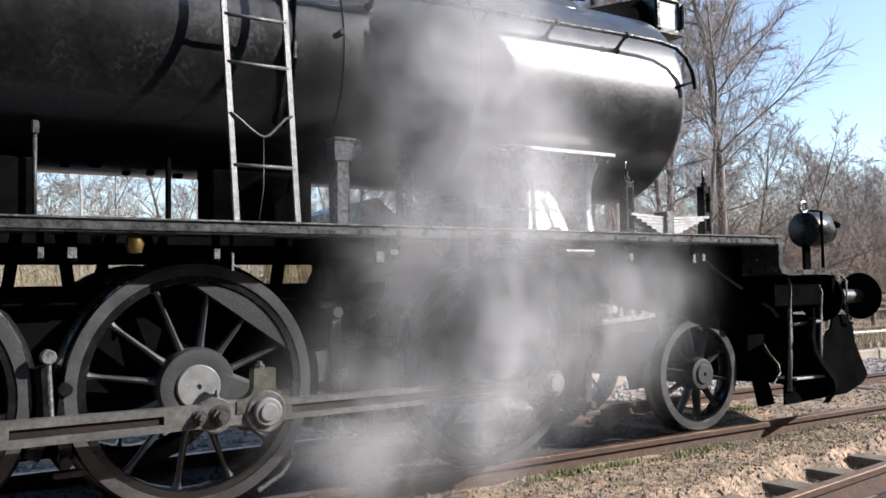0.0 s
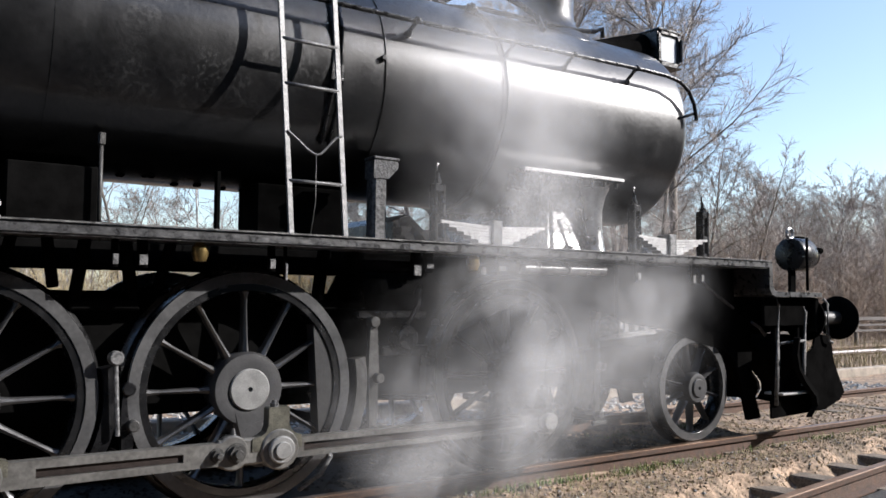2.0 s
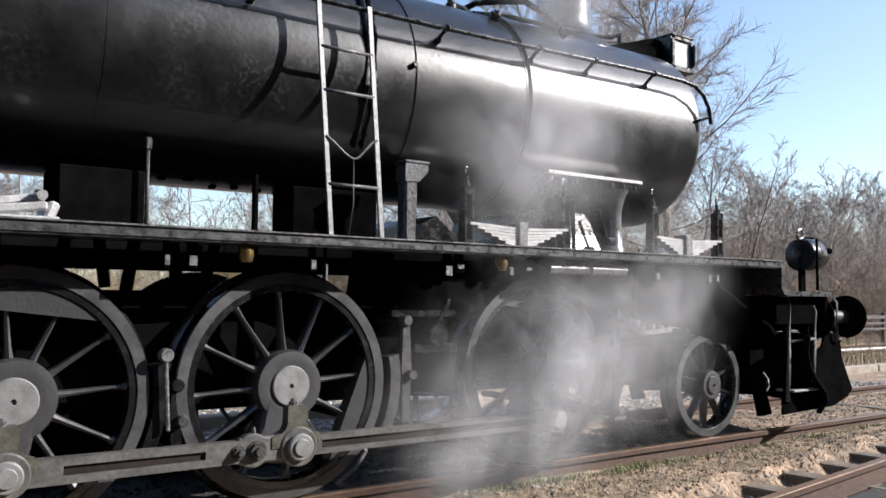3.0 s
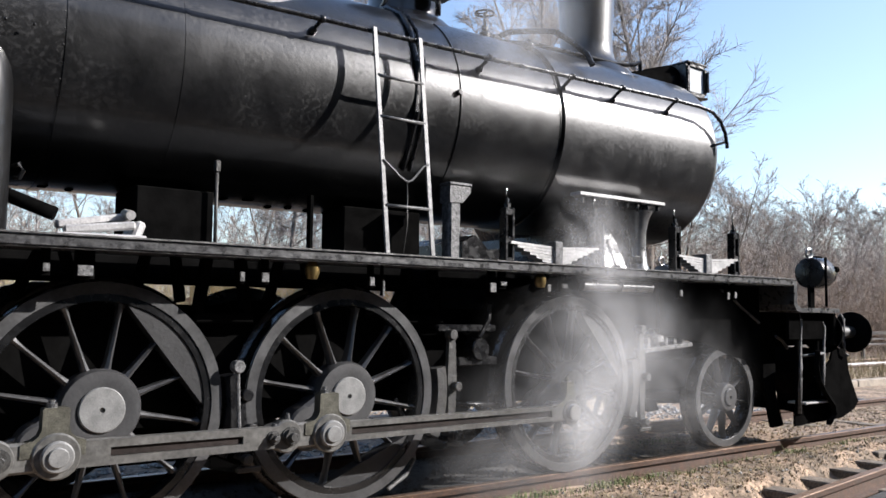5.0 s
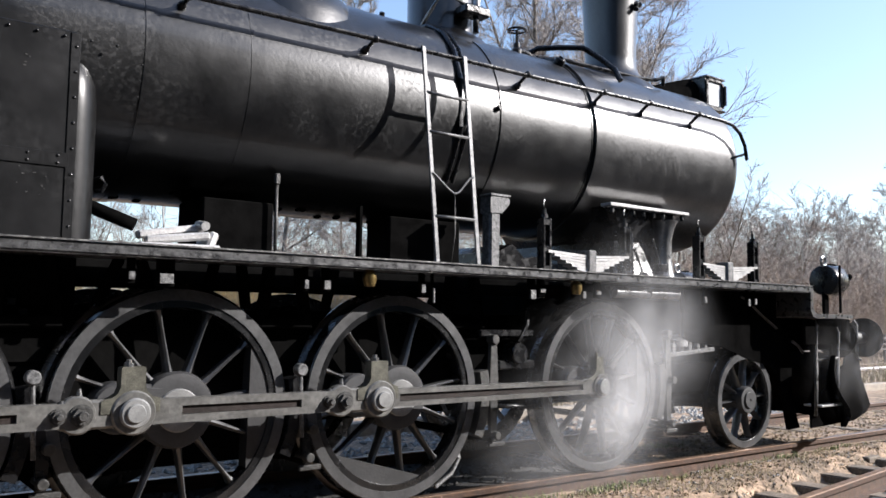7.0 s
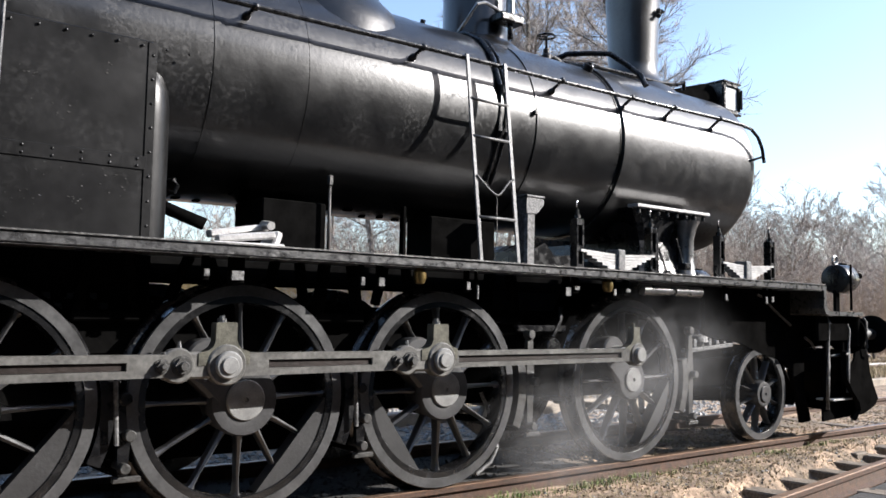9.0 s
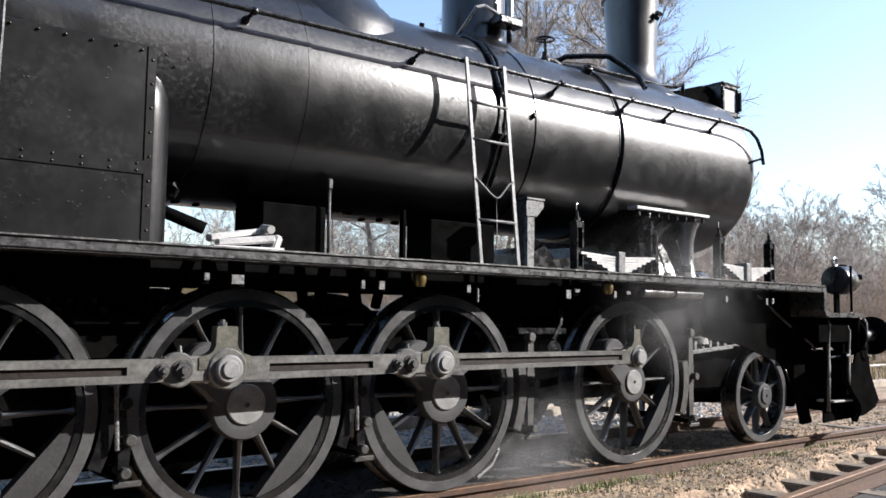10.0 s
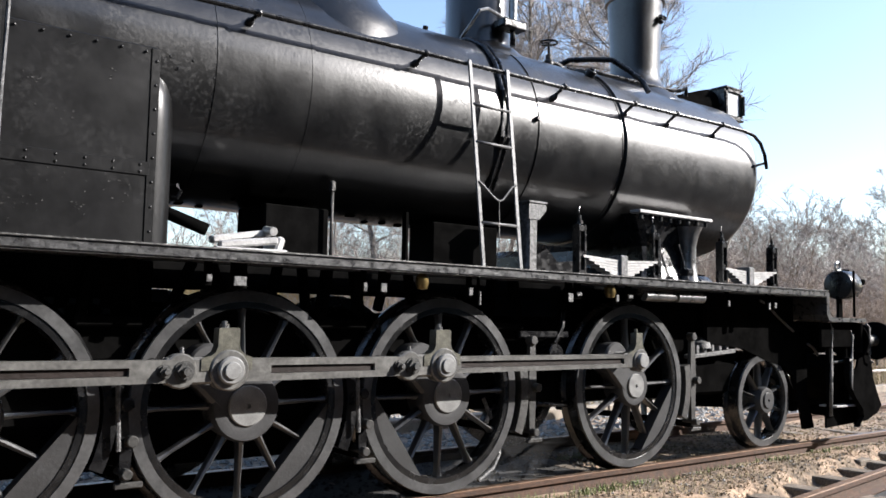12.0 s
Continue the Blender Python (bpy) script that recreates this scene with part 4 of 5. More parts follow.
# ---- running gear between and behind the wheels ----
for nm, c, size in (("ash_pan", (-0.9, 0, 0.9), (4.6, 0.7, 0.42)), ("ash_hopper", (-2.1, 0, 0.56), (3.4, 0.66, 0.56)), ("firebox_foundation", (-3.6, 0, 1.15), (2.6, 1.1, 1.0)), ("foundation_sheet", (-2.62, -0.625, 1.16), (1.50, 0.03, 0.52))):
    bm = B()
    add_box(bm, c, size, 0.004)
    part(nm, bm, FRAME, loco)
for k in range(11):
    bm = B()
    add_box(bm, (-2.66 + 0.055 * k, -0.655, 1.17 + (0.025 if k % 2 else -0.025)), (0.04, 0.03, 0.035), 0.004)
    part("grate_bar_end", bm, GREASY, loco)
# pipes and links that break the gaps over the wheels
for x, tilt in ((-1.72, 24), (-1.52, -18), (-1.18, 12), (-0.98, -8), (-0.42, 15), (-0.2, -10)):
    bm = B()
    add_box(bm, (x, -0.67, 1.31), (0.05, 0.06, 0.26), 0.008, pose(0, 0, 0, 0, tilt, 0))
    part("hanger_link", bm, FRAME, loco)
bm = B()
add_box(bm, (2.35, 0, 1.0), (1.9, 1.12, 0.72), 0.03)
part("inside_cylinder_block", bm, FRAME, loco)
bm = B()
add_cyl(bm, (1.80, -0.97, 1.35), (2.15, -0.97, 1.35), 0.042, seg=16)
add_cyl(bm, (2.20, -0.97, 1.35), (2.55, -0.97, 1.35), 0.042, seg=16)
add_cyl(bm, (2.15, -0.97, 1.35), (2.20, -0.97, 1.35), 0.030, seg=12)
part("steam_chest_rod", bm, STEEL, loco, "bright polished rod under the board")
for x in (-2.1, -0.72, 0.62):
    # spring hangers over the axles
    bm = B()
    add_box(bm, (x - 0.12, -0.66, 1.27), (0.05, 0.09, 0.36), 0.01, pose(0, 0, 0, 0, 8, 0))
    add_box(bm, (x + 0.12, -0.66, 1.27), (0.05, 0.09, 0.36), 0.01, pose(0, 0, 0, 0, -8, 0))
    add_box(bm, (x, -0.66, 1.10), (0.34, 0.1, 0.06), 0.01)
    part("spring_hanger", bm, FRAME, loco, "black spring hanger frame")
bm = B()
for x in (-2.7, -1.38, 0.0, 1.87):
    add_prism(bm, [(x - 0.42, 1.10), (x - 0.2, 1.18), (x, 1.21), (x + 0.2, 1.18), (x + 0.42, 1.10)], -0.66, -0.56)
tagged(part("axle_spring", bm, FRAME, loco), kind="stuff")


def brake(x, top, bot, mt, flip=1):
    """A brake hanger with its block and pull rod."""
    b = sub("brake_gear", "worn grey brake hanger with block", loco)
    bm = B()
    add_prism(bm, [(x - 0.022, top), (x + 0.022, top), (x + 0.038, (top + bot) / 2 + 0.05), (x + 0.024, bot), (x - 0.022, bot), (x - 0.034, (top + bot) / 2 + 0.05)], -0.80, -0.765)
    add_cyl(bm, (x, -0.82, top - 0.02), (x, -0.75, top - 0.02), 0.034, seg=16, bevel=0.006)
    part("hanger", bm, mt, b)
    bm = B()
    zc = (top + bot) / 2
    cx = x - flip * 0.78
    pts = [(cx + flip * 0.66 * math.cos(a), ZW + 0.66 * math.sin(a)) for a in [radians(-24 + 6 * k) for k in range(7)]]
    out = [(cx + flip * 0.73 * math.cos(a), ZW + 0.73 * math.sin(a)) for a in [radians(-24 + 6 * k) for k in range(7)]]
    add_prism(bm, pts + out[::-1], -0.815, -0.70)
    part("brake_block", bm, mt, b)
    bm = B()
    add_cyl(bm, (x + flip * 0.02, -0.85, zc), (x + flip * 0.02, -0.72, zc), 0.030, seg=12, bevel=0.005)
    part("pin", bm, BRAKE, b)
    bm = B()
    add_cyl(bm, (x, -0.85, bot + 0.04), (x, -0.70, bot + 0.04), 0.028, seg=10, bevel=0.005)
    add_box(bm, (x + 0.02, -0.80, bot - 0.02), (0.14, 0.03, 0.03), 0.005)
    part("pin", bm, BRAKE, b)
    bm = B()
    add_cyl(bm, (x, -0.79, bot + 0.02), (x, 0.79, bot + 0.02), 0.028, seg=10)
    part("cross_beam", bm, FRAME, b)


brake(0.79, 1.02, 0.32, BRAKE)
brake(2.66, 1.05, 0.28, BRAKE)
brake(-0.62, 0.70, 0.30, GREASY)
brake(-2.02, 0.70, 0.30, GREASY)
for x in (-0.70, -2.09):
    bm = B()
    add_tube(bm, [(x, -0.85, 0.84), (x + 0.02, -0.85, 0.46)], 0.012, 8)
    add_cyl(bm, (x, -0.88, 0.84), (x, -0.82, 0.84), 0.035, seg=14, bevel=0.006)
    part("link_rod", bm, PATINA_SUNLIT, loco, "slim link rod with a round eye")
bm = B()
add_tube(bm, [(0.42, -0.70, 0.60), (0.56, -0.70, 0.34), (0.555, -0.72, 0.22), (0.48, -0.74, 0.13), (0.34, -0.75, 0.06)], 0.014, 8)
part("sanding_pipe", bm, PATINA_SUNLIT, loco, "bent sanding pipe behind the wheel")
bm = B()
add_box(bm, (1.05, -0.70, 0.82), (0.34, 0.10, 0.06), 0.01)
add_box(bm, (0.95, -0.72, 1.04), (0.5, 0.08, 0.05), 0.01)
add_cyl(bm, (1.05, -0.78, 0.90), (1.05, -0.66, 0.90), 0.075, seg=18, bevel=0.008)
add_tube(bm, [(1.05, -0.76, 0.98), (1.13, -0.76, 1.10), (1.16, -0.74, 1.22)], 0.016, 6)
part("brake_lever", bm, GREASY, loco, "greasy brake shaft and levers")
bm = B()
add_tube(bm, [(0.80, -0.74, 0.55), (1.25, -0.74, 0.52)], 0.018, 6)
part("brake_shaft", bm, GREASY, loco, "greasy brake shaft and levers")
# bolted guide between the front driver and the leading wheel
gd = sub("truck_guide", "bolted bar over the leading truck", loco)
bm = B()
add_box(bm, (3.05, -0.70, 0.88), (0.66, 0.08, 0.035), 0.005, pose(0, 0, 0, 0, -4, 0))
part("bar", bm, PATINA_SUNLIT, gd)
for k in range(5):
    bm = B()
    add_cyl(bm, (2.83 + 0.11 * k, -0.70, 0.885 + 0.008 * k), (2.83 + 0.11 * k, -0.70, 0.955 + 0.008 * k), 0.034, seg=6)
    part("bolt", bm, PATINA_SUNLIT, gd)
bm = B()
add_box(bm, (3.2, -0.55, 0.66), (1.2, 0.16, 0.30), 0.03)
part("truck_frame", bm, FRAME, gd)
bm = B()
add_lathe(bm, [(0.10, 0), (0.09, 0.05), (0.03, 0.09), (0.001, 0.1)], (2.95, -0.66, 0.93), (2.95, -0.66, 2), 12)
part("dome_nut", bm, PATINA_SUNLIT, gd)

# ---- front end ----
bm = B()
add_box(bm, (5.10, 0, 1.03), (0.06, 2.10, 0.30), 0.008)
part("buffer_beam", bm, FRAME, loco, "black buffer beam")
for y0 in (-0.98, 0.98):
    bm = B()
    add_box(bm, (4.75, y0, 1.06), (0.68, 0.03, 0.24), 0.004)
    part("platform_valance", bm, FRAME, loco)
bm = B()
add_tube(bm, [(3.75, -0.76, 1.37), (3.857, -0.76, 1.338), (4.05, -0.76, 1.22), (4.325, -0.76, 1.084)], 0.012, 6)
add_tube(bm, [(4.55, -0.78, 0.965), (4.66, -0.78, 0.92), (4.74, -0.78, 0.85)], 0.014, 6)
part("bright_edge_bar", bm, PATINA_SUNLIT, loco)
for s in (-1, 1):
    bf = sub("buffer", "round black buffer with a worn steel plunger", loco)
    bm = B()
    add_lathe(bm, [(0.20, 0), (0.20, 0.02), (0.11, 0.05), (0.10, 0.16), (0.11, 0.18), (0.001, 0.18)], (5.13, s * 0.9, 1.0), (6, s * 0.9, 1.0), 28)
    part("buffer_base", bm, FRAME, bf)
    bm = B()
    add_cyl(bm, (5.28, s * 0.9, 1.0), (5.66, s * 0.9, 1.0), 0.06, seg=20)
    part("plunger", bm, BRAKE, bf, "worn steel plunger")
    bm = B()
    add_lathe(bm, [(0.05, 0), (0.15, 0.01), (0.19, 0.02), (0.20, 0.03), (0.195, 0.045), (0.14, 0.06), (0.001, 0.068)], (5.66, s * 0.9, 1.0), (6, s * 0.9, 1.0), 40)
    part("buffer_disc", bm, FRAME, bf)
# snow plough of bent plates
pl = sub("snow_plough", "black curved snow plough under the buffer beam", loco)
for s in (-1, 1):
    bm = B()
    rows = []
    for z, x in ((0.84, 5.36), (0.70, 5.33), (0.58, 5.36), (0.46, 5.46), (0.34, 5.60), (0.26, 5.62), (0.17, 5.52)):
        rows.append([bm.verts.new(p) for p in ((x - 0.62, s * 1.10, z), (x - 0.25, s * 0.9, z), (x + 0.05, s * 0.55, z), (x + 0.22, s * 0.02, z), (x + 0.18, s * 0.02, z), (x + 0.0, s * 0.52, z), (x - 0.29, s * 0.87, z), (x - 0.64, s * 1.06, z))])
    for a, b in zip(rows, rows[1:]):
        for k in range(8):
            f = bm.faces.new((a[k], a[(k + 1) % 8], b[(k + 1) % 8], b[k]))
    bm.faces.new(rows[0]), bm.faces.new(rows[-1][::-1])
    part("blade", bm, FRAME, pl)
bm = B()
add_prism(bm, [(4.57, 0.165), (5.37, 0.19), (5.62, 0.26), (5.70, 0.33), (5.62, 0.46), (5.53, 0.62), (5.49, 0.84), (5.25, 0.86), (5.20, 0.74), (5.0, 0.62), (4.8, 0.50), (4.66, 0.42), (4.57, 0.30)], -0.945, -0.925)
part("side_plate", bm, FRAME, pl)
stp = sub("front_steps", "black footsteps with bright worn edges", loco)
for pts in ([(4.585, -0.98, 1.17), (4.61, -0.99, 1.12), (4.60, -0.99, 0.7), (4.565, -0.99, 0.28)], [(4.985, -0.98, 1.10), (5.01, -0.99, 1.05), (4.99, -0.99, 0.7), (4.96, -0.99, 0.42)]):
    bm = B()
    add_tube(bm, pts, 0.017, 8)
    part("upright", bm, PATINA_SUNLIT, stp)
bm = B()
add_tube(bm, [(4.60, -0.99, 0.79), (5.0, -0.99, 0.81)], 0.013, 8)
part("rung", bm, PATINA_SUNLIT, stp)
bm = B()
add_box(bm, (4.80, -0.95, 0.372), (0.42, 0.18, 0.018), 0.004)
part("tread", bm, PALE, stp, "bright worn tread")
bm = B()
add_box(bm, (4.97, -0.955, 0.72), (0.09, 0.03, 0.75), 0.004)
add_box(bm, (4.62, -0.955, 0.72), (0.10, 0.03, 0.9), 0.004)
part("back_plate", bm, FRAME, stp)
bm = B()
add_tube(bm, [(5.25, -1.02, 1.17), (5.30, -1.03, 1.13), (5.30, -1.03, 0.86)], 0.012, 6)
add_tube(bm, [(5.32, -0.98, 0.98), (5.36, -0.98, 0.93), (5.40, -0.98, 0.80), (5.46, -0.98, 0.78)], 0.012, 6)
part("grab_iron", bm, PATINA_SUNLIT, stp)
# side lantern on its stand
for s in (-1, 1):
    ln = sub("lantern", "round black lantern with a carrying ring", loco)
    y = s * 0.866
    bm = B()
    add_lathe(bm, [(0.001, 0), (0.12, 0.0), (0.145, 0.012), (0.15, 0.03), (0.15, 0.21), (0.135, 0.24), (0.115, 0.25), (0.115, 0.30), (0.10, 0.315)], (4.98, y, 1.56), (6, y, 1.56), 36)
    part("lantern_body", bm, GREASY, ln)
    bm = B()
    add_lathe(bm, [(0.10, 0.31), (0.07, 0.335), (0.001, 0.345)], (4.98, y, 1.56), (6, y, 1.56), 28)
    part("lens", bm, GLASS, ln)
    bm = B()
    add_tube(bm, [(5.0 + 0.045 * math.cos(a), y, 1.745 + 0.045 * math.sin(a)) for a in [2 * math.pi * k / 20 for k in range(21)]], 0.013, 8)
    part("ring", bm, STEEL, ln, "bright carrying ring")
    bm = B()
    add_box(bm, (5.02, y, 1.30), (0.085, 0.03, 0.30), 0.006)
    add_tube(bm, [(5.0, y - 0.16 * (s < 0) + 0.16 * (s > 0), 1.70), (5.0, y + s * 0.16, 1.24)], 0.012, 6)
    part("stand", bm, FRAME, ln)
    bm = B()
    add_cyl(bm, (5.26, y + s * 0.10, 1.60), (5.31, y + s * 0.10, 1.60), 0.03, seg=10)
    part("hinge", bm, FRAME, ln)
    bm = B()
    add_box(bm, (5.14, y, 1.71), (0.10, 0.06, 0.03), 0.006)
    part("chimney_cap", bm, FRAME, ln)


# ---- bare trees, built from tapered segments ----
def tubes(name, segs, sides, material):
    """One mesh of straight tapered pieces (p0, p1, r0, r1)."""
    if not segs:
        segs = [((0, 0, 0), (0, 0, 0.01), 0.001, 0.001)]
    p0, p1 = np.array([s[0] for s in segs]), np.array([s[1] for s in segs])
    r0, r1 = np.array([s[2] for s in segs]), np.array([s[3] for s in segs])
    d = p1 - p0
    d /= np.linalg.norm(d, axis=1, keepdims=True) + 1e-9
    ref = np.where(np.abs(d[:, 2:3]) > 0.9, [[1.0, 0, 0]], [[0, 0, 1.0]])
    u = np.cross(d, ref)
    u /= np.linalg.norm(u, axis=1, keepdims=True)
    v = np.cross(d, u)
    rings = []
    for p, r in ((p0, r0), (p1, r1)):
        for k in range(sides):
            a = 2 * math.pi * k / sides
            rings.append(p + (u * math.cos(a) + v * math.sin(a)) * r[:, None])
    verts = np.stack(rings, 1).reshape(-1, 3)
    n = len(segs)
    base = np.arange(n)[:, None] * 2 * sides
    faces = []
    for k in range(sides):
        j = (k + 1) % sides
        faces.append(base + np.array([[k, j, sides + j, sides + k]]))
    faces = np.stack(faces, 1).reshape(-1, 4)
    me = bpy.data.meshes.new(name)
    me.from_pydata(verts.tolist(), [], faces.tolist())
    me.polygons.foreach_set("use_smooth", [True] * len(faces))
    me.materials.append(material)
    return me


def grow(rng, height, spread, limbs, branches, twigs, r0, lean=(0, 0), upward=0.5, clear=0.25, twig_r=0.006):
    """Segments of a bare tree: its trunk and limbs, and its twigs."""
    wood, fine = [], []

    def line(p, d, length, n, ra, rb, bend, lift, out):
        pts = [(p.copy(), ra)]
        for i in range(n):
            d = (d + Vector((rng.gauss(0, bend), rng.gauss(0, bend), rng.gauss(0, bend) + lift))).normalized()
            q = p + d * (length / n)
            rr = ra + (rb - ra) * (i + 1) / n
            out.append((tuple(p), tuple(q), pts[-1][1], rr))
            p = q
            pts.append((p.copy(), rr))
        return pts

    def side(d, angle):
        t = Vector((rng.gauss(0, 1), rng.gauss(0, 1), rng.gauss(0, 0.6)))
        t = (t - d * t.dot(d)).normalized()
        return (d * math.cos(angle) + t * math.sin(angle)).normalized()

    trunk = line(Vector((0, 0, -0.2)), Vector((lean[0], lean[1], 1)).normalized(), height, 9, r0, r0 * 0.12, 0.06, 0.02, wood)
    for i in range(limbs):
        f = clear + (1 - clear) * (i + rng.random()) / limbs
        k = min(8, int(f * 9))
        p = trunk[k][0].lerp(trunk[k + 1][0], f * 9 - k)
        up = (trunk[k + 1][0] - trunk[k][0]).normalized()
        ll = spread * (1.05 - 0.65 * f) * rng.uniform(0.7, 1.15)
        limb = line(p, side(up, radians(rng.uniform(35, 70))), ll, 5, trunk[k][1] * 0.30, 0.010, 0.13, 0.06 * upward, wood)
        for b in range(branches):
            g = 0.2 + 0.8 * (b + rng.random()) / branches
            m = min(4, int(g * 5))
            p2 = limb[m][0].lerp(limb[m + 1][0], g * 5 - m)
            d2 = (limb[m + 1][0] - limb[m][0]).normalized()
            bl = ll * 0.42 * rng.uniform(0.6, 1.2) * (1.15 - 0.5 * g)
            br = line(p2, side(d2, radians(rng.uniform(25, 60))), bl, 3, max(0.010, limb[m][1] * 0.5), twig_r, 0.16, 0.10 * upward, fine)
            for _ in range(twigs):
                h = rng.random() * 2.98
                c = int(h)
                p3 = br[c][0].lerp(br[c + 1][0], h - c)
                d3 = (br[c + 1][0] - br[c][0]).normalized()
                line(p3, side(d3, radians(rng.uniform(20, 55))), bl * rng.uniform(0.25, 0.6), 2, twig_r, twig_r * 0.5, 0.2, 0.12 * upward, fine)
    return wood, fine


def tree_kind(name, label, seed, bark, at, group="", **kw):
    rng = random.Random(seed)
    wood, fine = grow(rng, **kw)
    t = thing(name, label, "tree", group, at=at)
    a = new("trunk", tubes("trunk", wood, 6, bark))
    c = new("crown", tubes("crown", fine, 3, TWIG))
    for o in (a, c):
        o.parent = t
    return t


ALDER = "bare grey deciduous tree with fine spreading twigs"
big = [
    tree_kind("bare_tree", ALDER, 11, BARK, pose(14.6, 9.6, 0), "trees by the yard", height=13.5, spread=3.9, limbs=28, branches=14, twigs=18, r0=0.15, lean=(0.07, 0.0), upward=0.75, clear=0.34),
    tree_kind("bare_tree", ALDER, 5, BARK, pose(14.5, 13.5, 0), "trees by the yard", height=13.0, spread=3.7, limbs=26, branches=13, twigs=18, r0=0.11, lean=(0.0, 0), upward=0.8, clear=0.28),
    tree_kind("bare_tree", ALDER, 8, BARK, pose(17.2, 13.4, 0), "trees by the yard", height=9.0, spread=4.2, limbs=24, branches=10, twigs=10, r0=0.12, upward=0.5, clear=0.1, twig_r=0.008),
    tree_kind("bare_tree", "slender bare birch with a pale trunk", 21, BIRCH, pose(27, 7.9, 0), "birches", height=6.5, spread=2.2, limbs=20, branches=8, twigs=9, r0=0.06, upward=0.6, clear=0.3, twig_r=0.006),
]
TALL = (12.5, 13.0, 9.0, 6.5)
rng = random.Random(77)


def plant(kind, x, y, tall):
    k = tall / TALL[kind]
    ob = copy_thing(big[kind], pose(x, y, -0.05, 0, 0, rng.uniform(0, 360)))
    ob.scale = (k, k, k)


# the wood behind the yard: high behind the smokebox, lower and farther ahead of the engine
for kind, x, y, tall in ((1, 11.0, 16.0, 13), (0, 12.5, 11.5, 12), (1, 16.5, 17.5, 13), (2, 17.0, 10.6, 6.2), (2, 21.5, 14.5, 6.5), (2, 15.5, 21.0, 10), (1, 9.5, 21, 13), (2, 18.6, 10.2, 5.4), (1, 13.0, 9.0, 9.0), (1, 14.4, 11.2, 12.5), (1, 15.0, 12.0, 13), (2, 25.3, 11.2, 5.7), (2, 24.0, 12.0, 5.6), (2, 22.2, 10.8, 5.0), (2, 20.2, 10.0, 4.9), (2, 21.4, 12.4, 5.4), (2, 27.0, 12.6, 5.6)):
    plant(kind, x, y, tall)
for i in range(34):
    az = radians(57 + 20 * (i + rng.random()) / 34)
    dist = rng.uniform(28, 75)
    tall = (1.2 + 0.128 * dist) * rng.uniform(0.66, 1.04)
    plant((2, 2, 3)[i % 3], EYE[0] + dist * math.sin(az), EYE[1] + dist * math.cos(az), tall)
for i in range(30):
    x, y = -14 + i * 1.25 + rng.uniform(-0.8, 0.8), rng.uniform(24, 40)
    plant((3, 2, 2)[i % 3], x, y, rng.uniform(5.5, 10))


# undergrowth: thickets of thin stems, and the farther wood
def thicket(name, label, n, area, hmin, hmax, r, material, seed, stems=1, kids=5):
    rng = random.Random(seed)
    segs = []
    for _ in range(n):
        x, y = area(rng)
        h = rng.uniform(hmin, hmax)
        p, d = Vector((x, y, -0.1)), Vector((rng.gauss(0, 0.18), rng.gauss(0, 0.18), 1)).normalized()
        pts = [p]
        for i in range(3):
            d = (d + Vector((rng.gauss(0, 0.12), rng.gauss(0, 0.12), 0))).normalized()
            q = p + d * h / 3
            segs.append((tuple(p), tuple(q), r * (1 - i * 0.28), r * (1 - (i + 1) * 0.28)))
            p = q
            pts.append(q)
        for _ in range(kids):
            k = rng.randrange(1, 4)
            b = pts[k - 1].lerp(pts[k], rng.random())
            e = b + Vector((rng.gauss(0, 0.16), rng.gauss(0, 0.16), rng.uniform(0.05, 0.3))) * h
            m = b.lerp(e, 0.5) + Vector((rng.gauss(0, 0.03), rng.gauss(0, 0.03), 0.03)) * h
            segs.append((tuple(b), tuple(m), r * 0.5, r * 0.4))
            segs.append((tuple(m), tuple(e), r * 0.4, r * 0.2))
            for _ in range(2):
                e2 = m + Vector((rng.gauss(0, 0.10), rng.gauss(0, 0.10), rng.uniform(0.02, 0.16))) * h
                segs.append((tuple(m), tuple(e2), r * 0.35, r * 0.18))
    return tagged(new(name, tubes(name, segs, 3, material)), label, "undergrowth", kind="stuff")


thicket("brush", "thicket of bare reddish brown brush", 2600, lambda g: (g.uniform(8, 70), 8.6 + abs(g.gauss(0, 3.5))), 1.2, 3.6, 0.013, BRUSH, 3, kids=7)
thicket("brush", "thicket of bare brown saplings behind the brush", 1700, lambda g: (g.uniform(8, 80), g.uniform(11, 26)), 2.4, 5.5, 0.016, TWIG, 4, kids=10)
thicket("reeds", "tall dry beige reeds", 5200, lambda g: (g.uniform(-20, 10), g.uniform(14, 17)), 1.1, 2.3, 0.012, STRAW, 5, kids=1)
thicket("far_wood", "distant grey wood of bare trees", 1500, lambda g: (g.uniform(-60, 170), g.uniform(48, 75)), 4.0, 8.0, 0.06, TWIG, 6, kids=13)
thicket("far_wood", "distant grey wood beyond the line", 800, lambda g: (g.uniform(75, 190), g.uniform(10, 60)), 6.0, 12.0, 0.07, TWIG, 9, kids=13)

# shed beyond the tracks
shed = thing("shed", "low ochre shed on a red brick base", "building")
bm = B()
add_box(bm, (9.6, 21.5, 0.75), (8.0, 4, 1.6), 0.02)
part("brick_base", bm, BRICK, shed)
for k in range(40):
    bm = B()
    add_box(bm, (5.70 + 0.2 * k, 19.44, 2.05), (0.19, 0.05, 1.0), 0.006)
    part("board", bm, OCHRE, shed)
bm = B()
add_prism(bm, [(5.3, 2.5), (13.9, 2.5), (13.9, 2.62), (5.3, 2.62)], 19.0, 24.0)
part("roof", bm, ROOFM, shed)

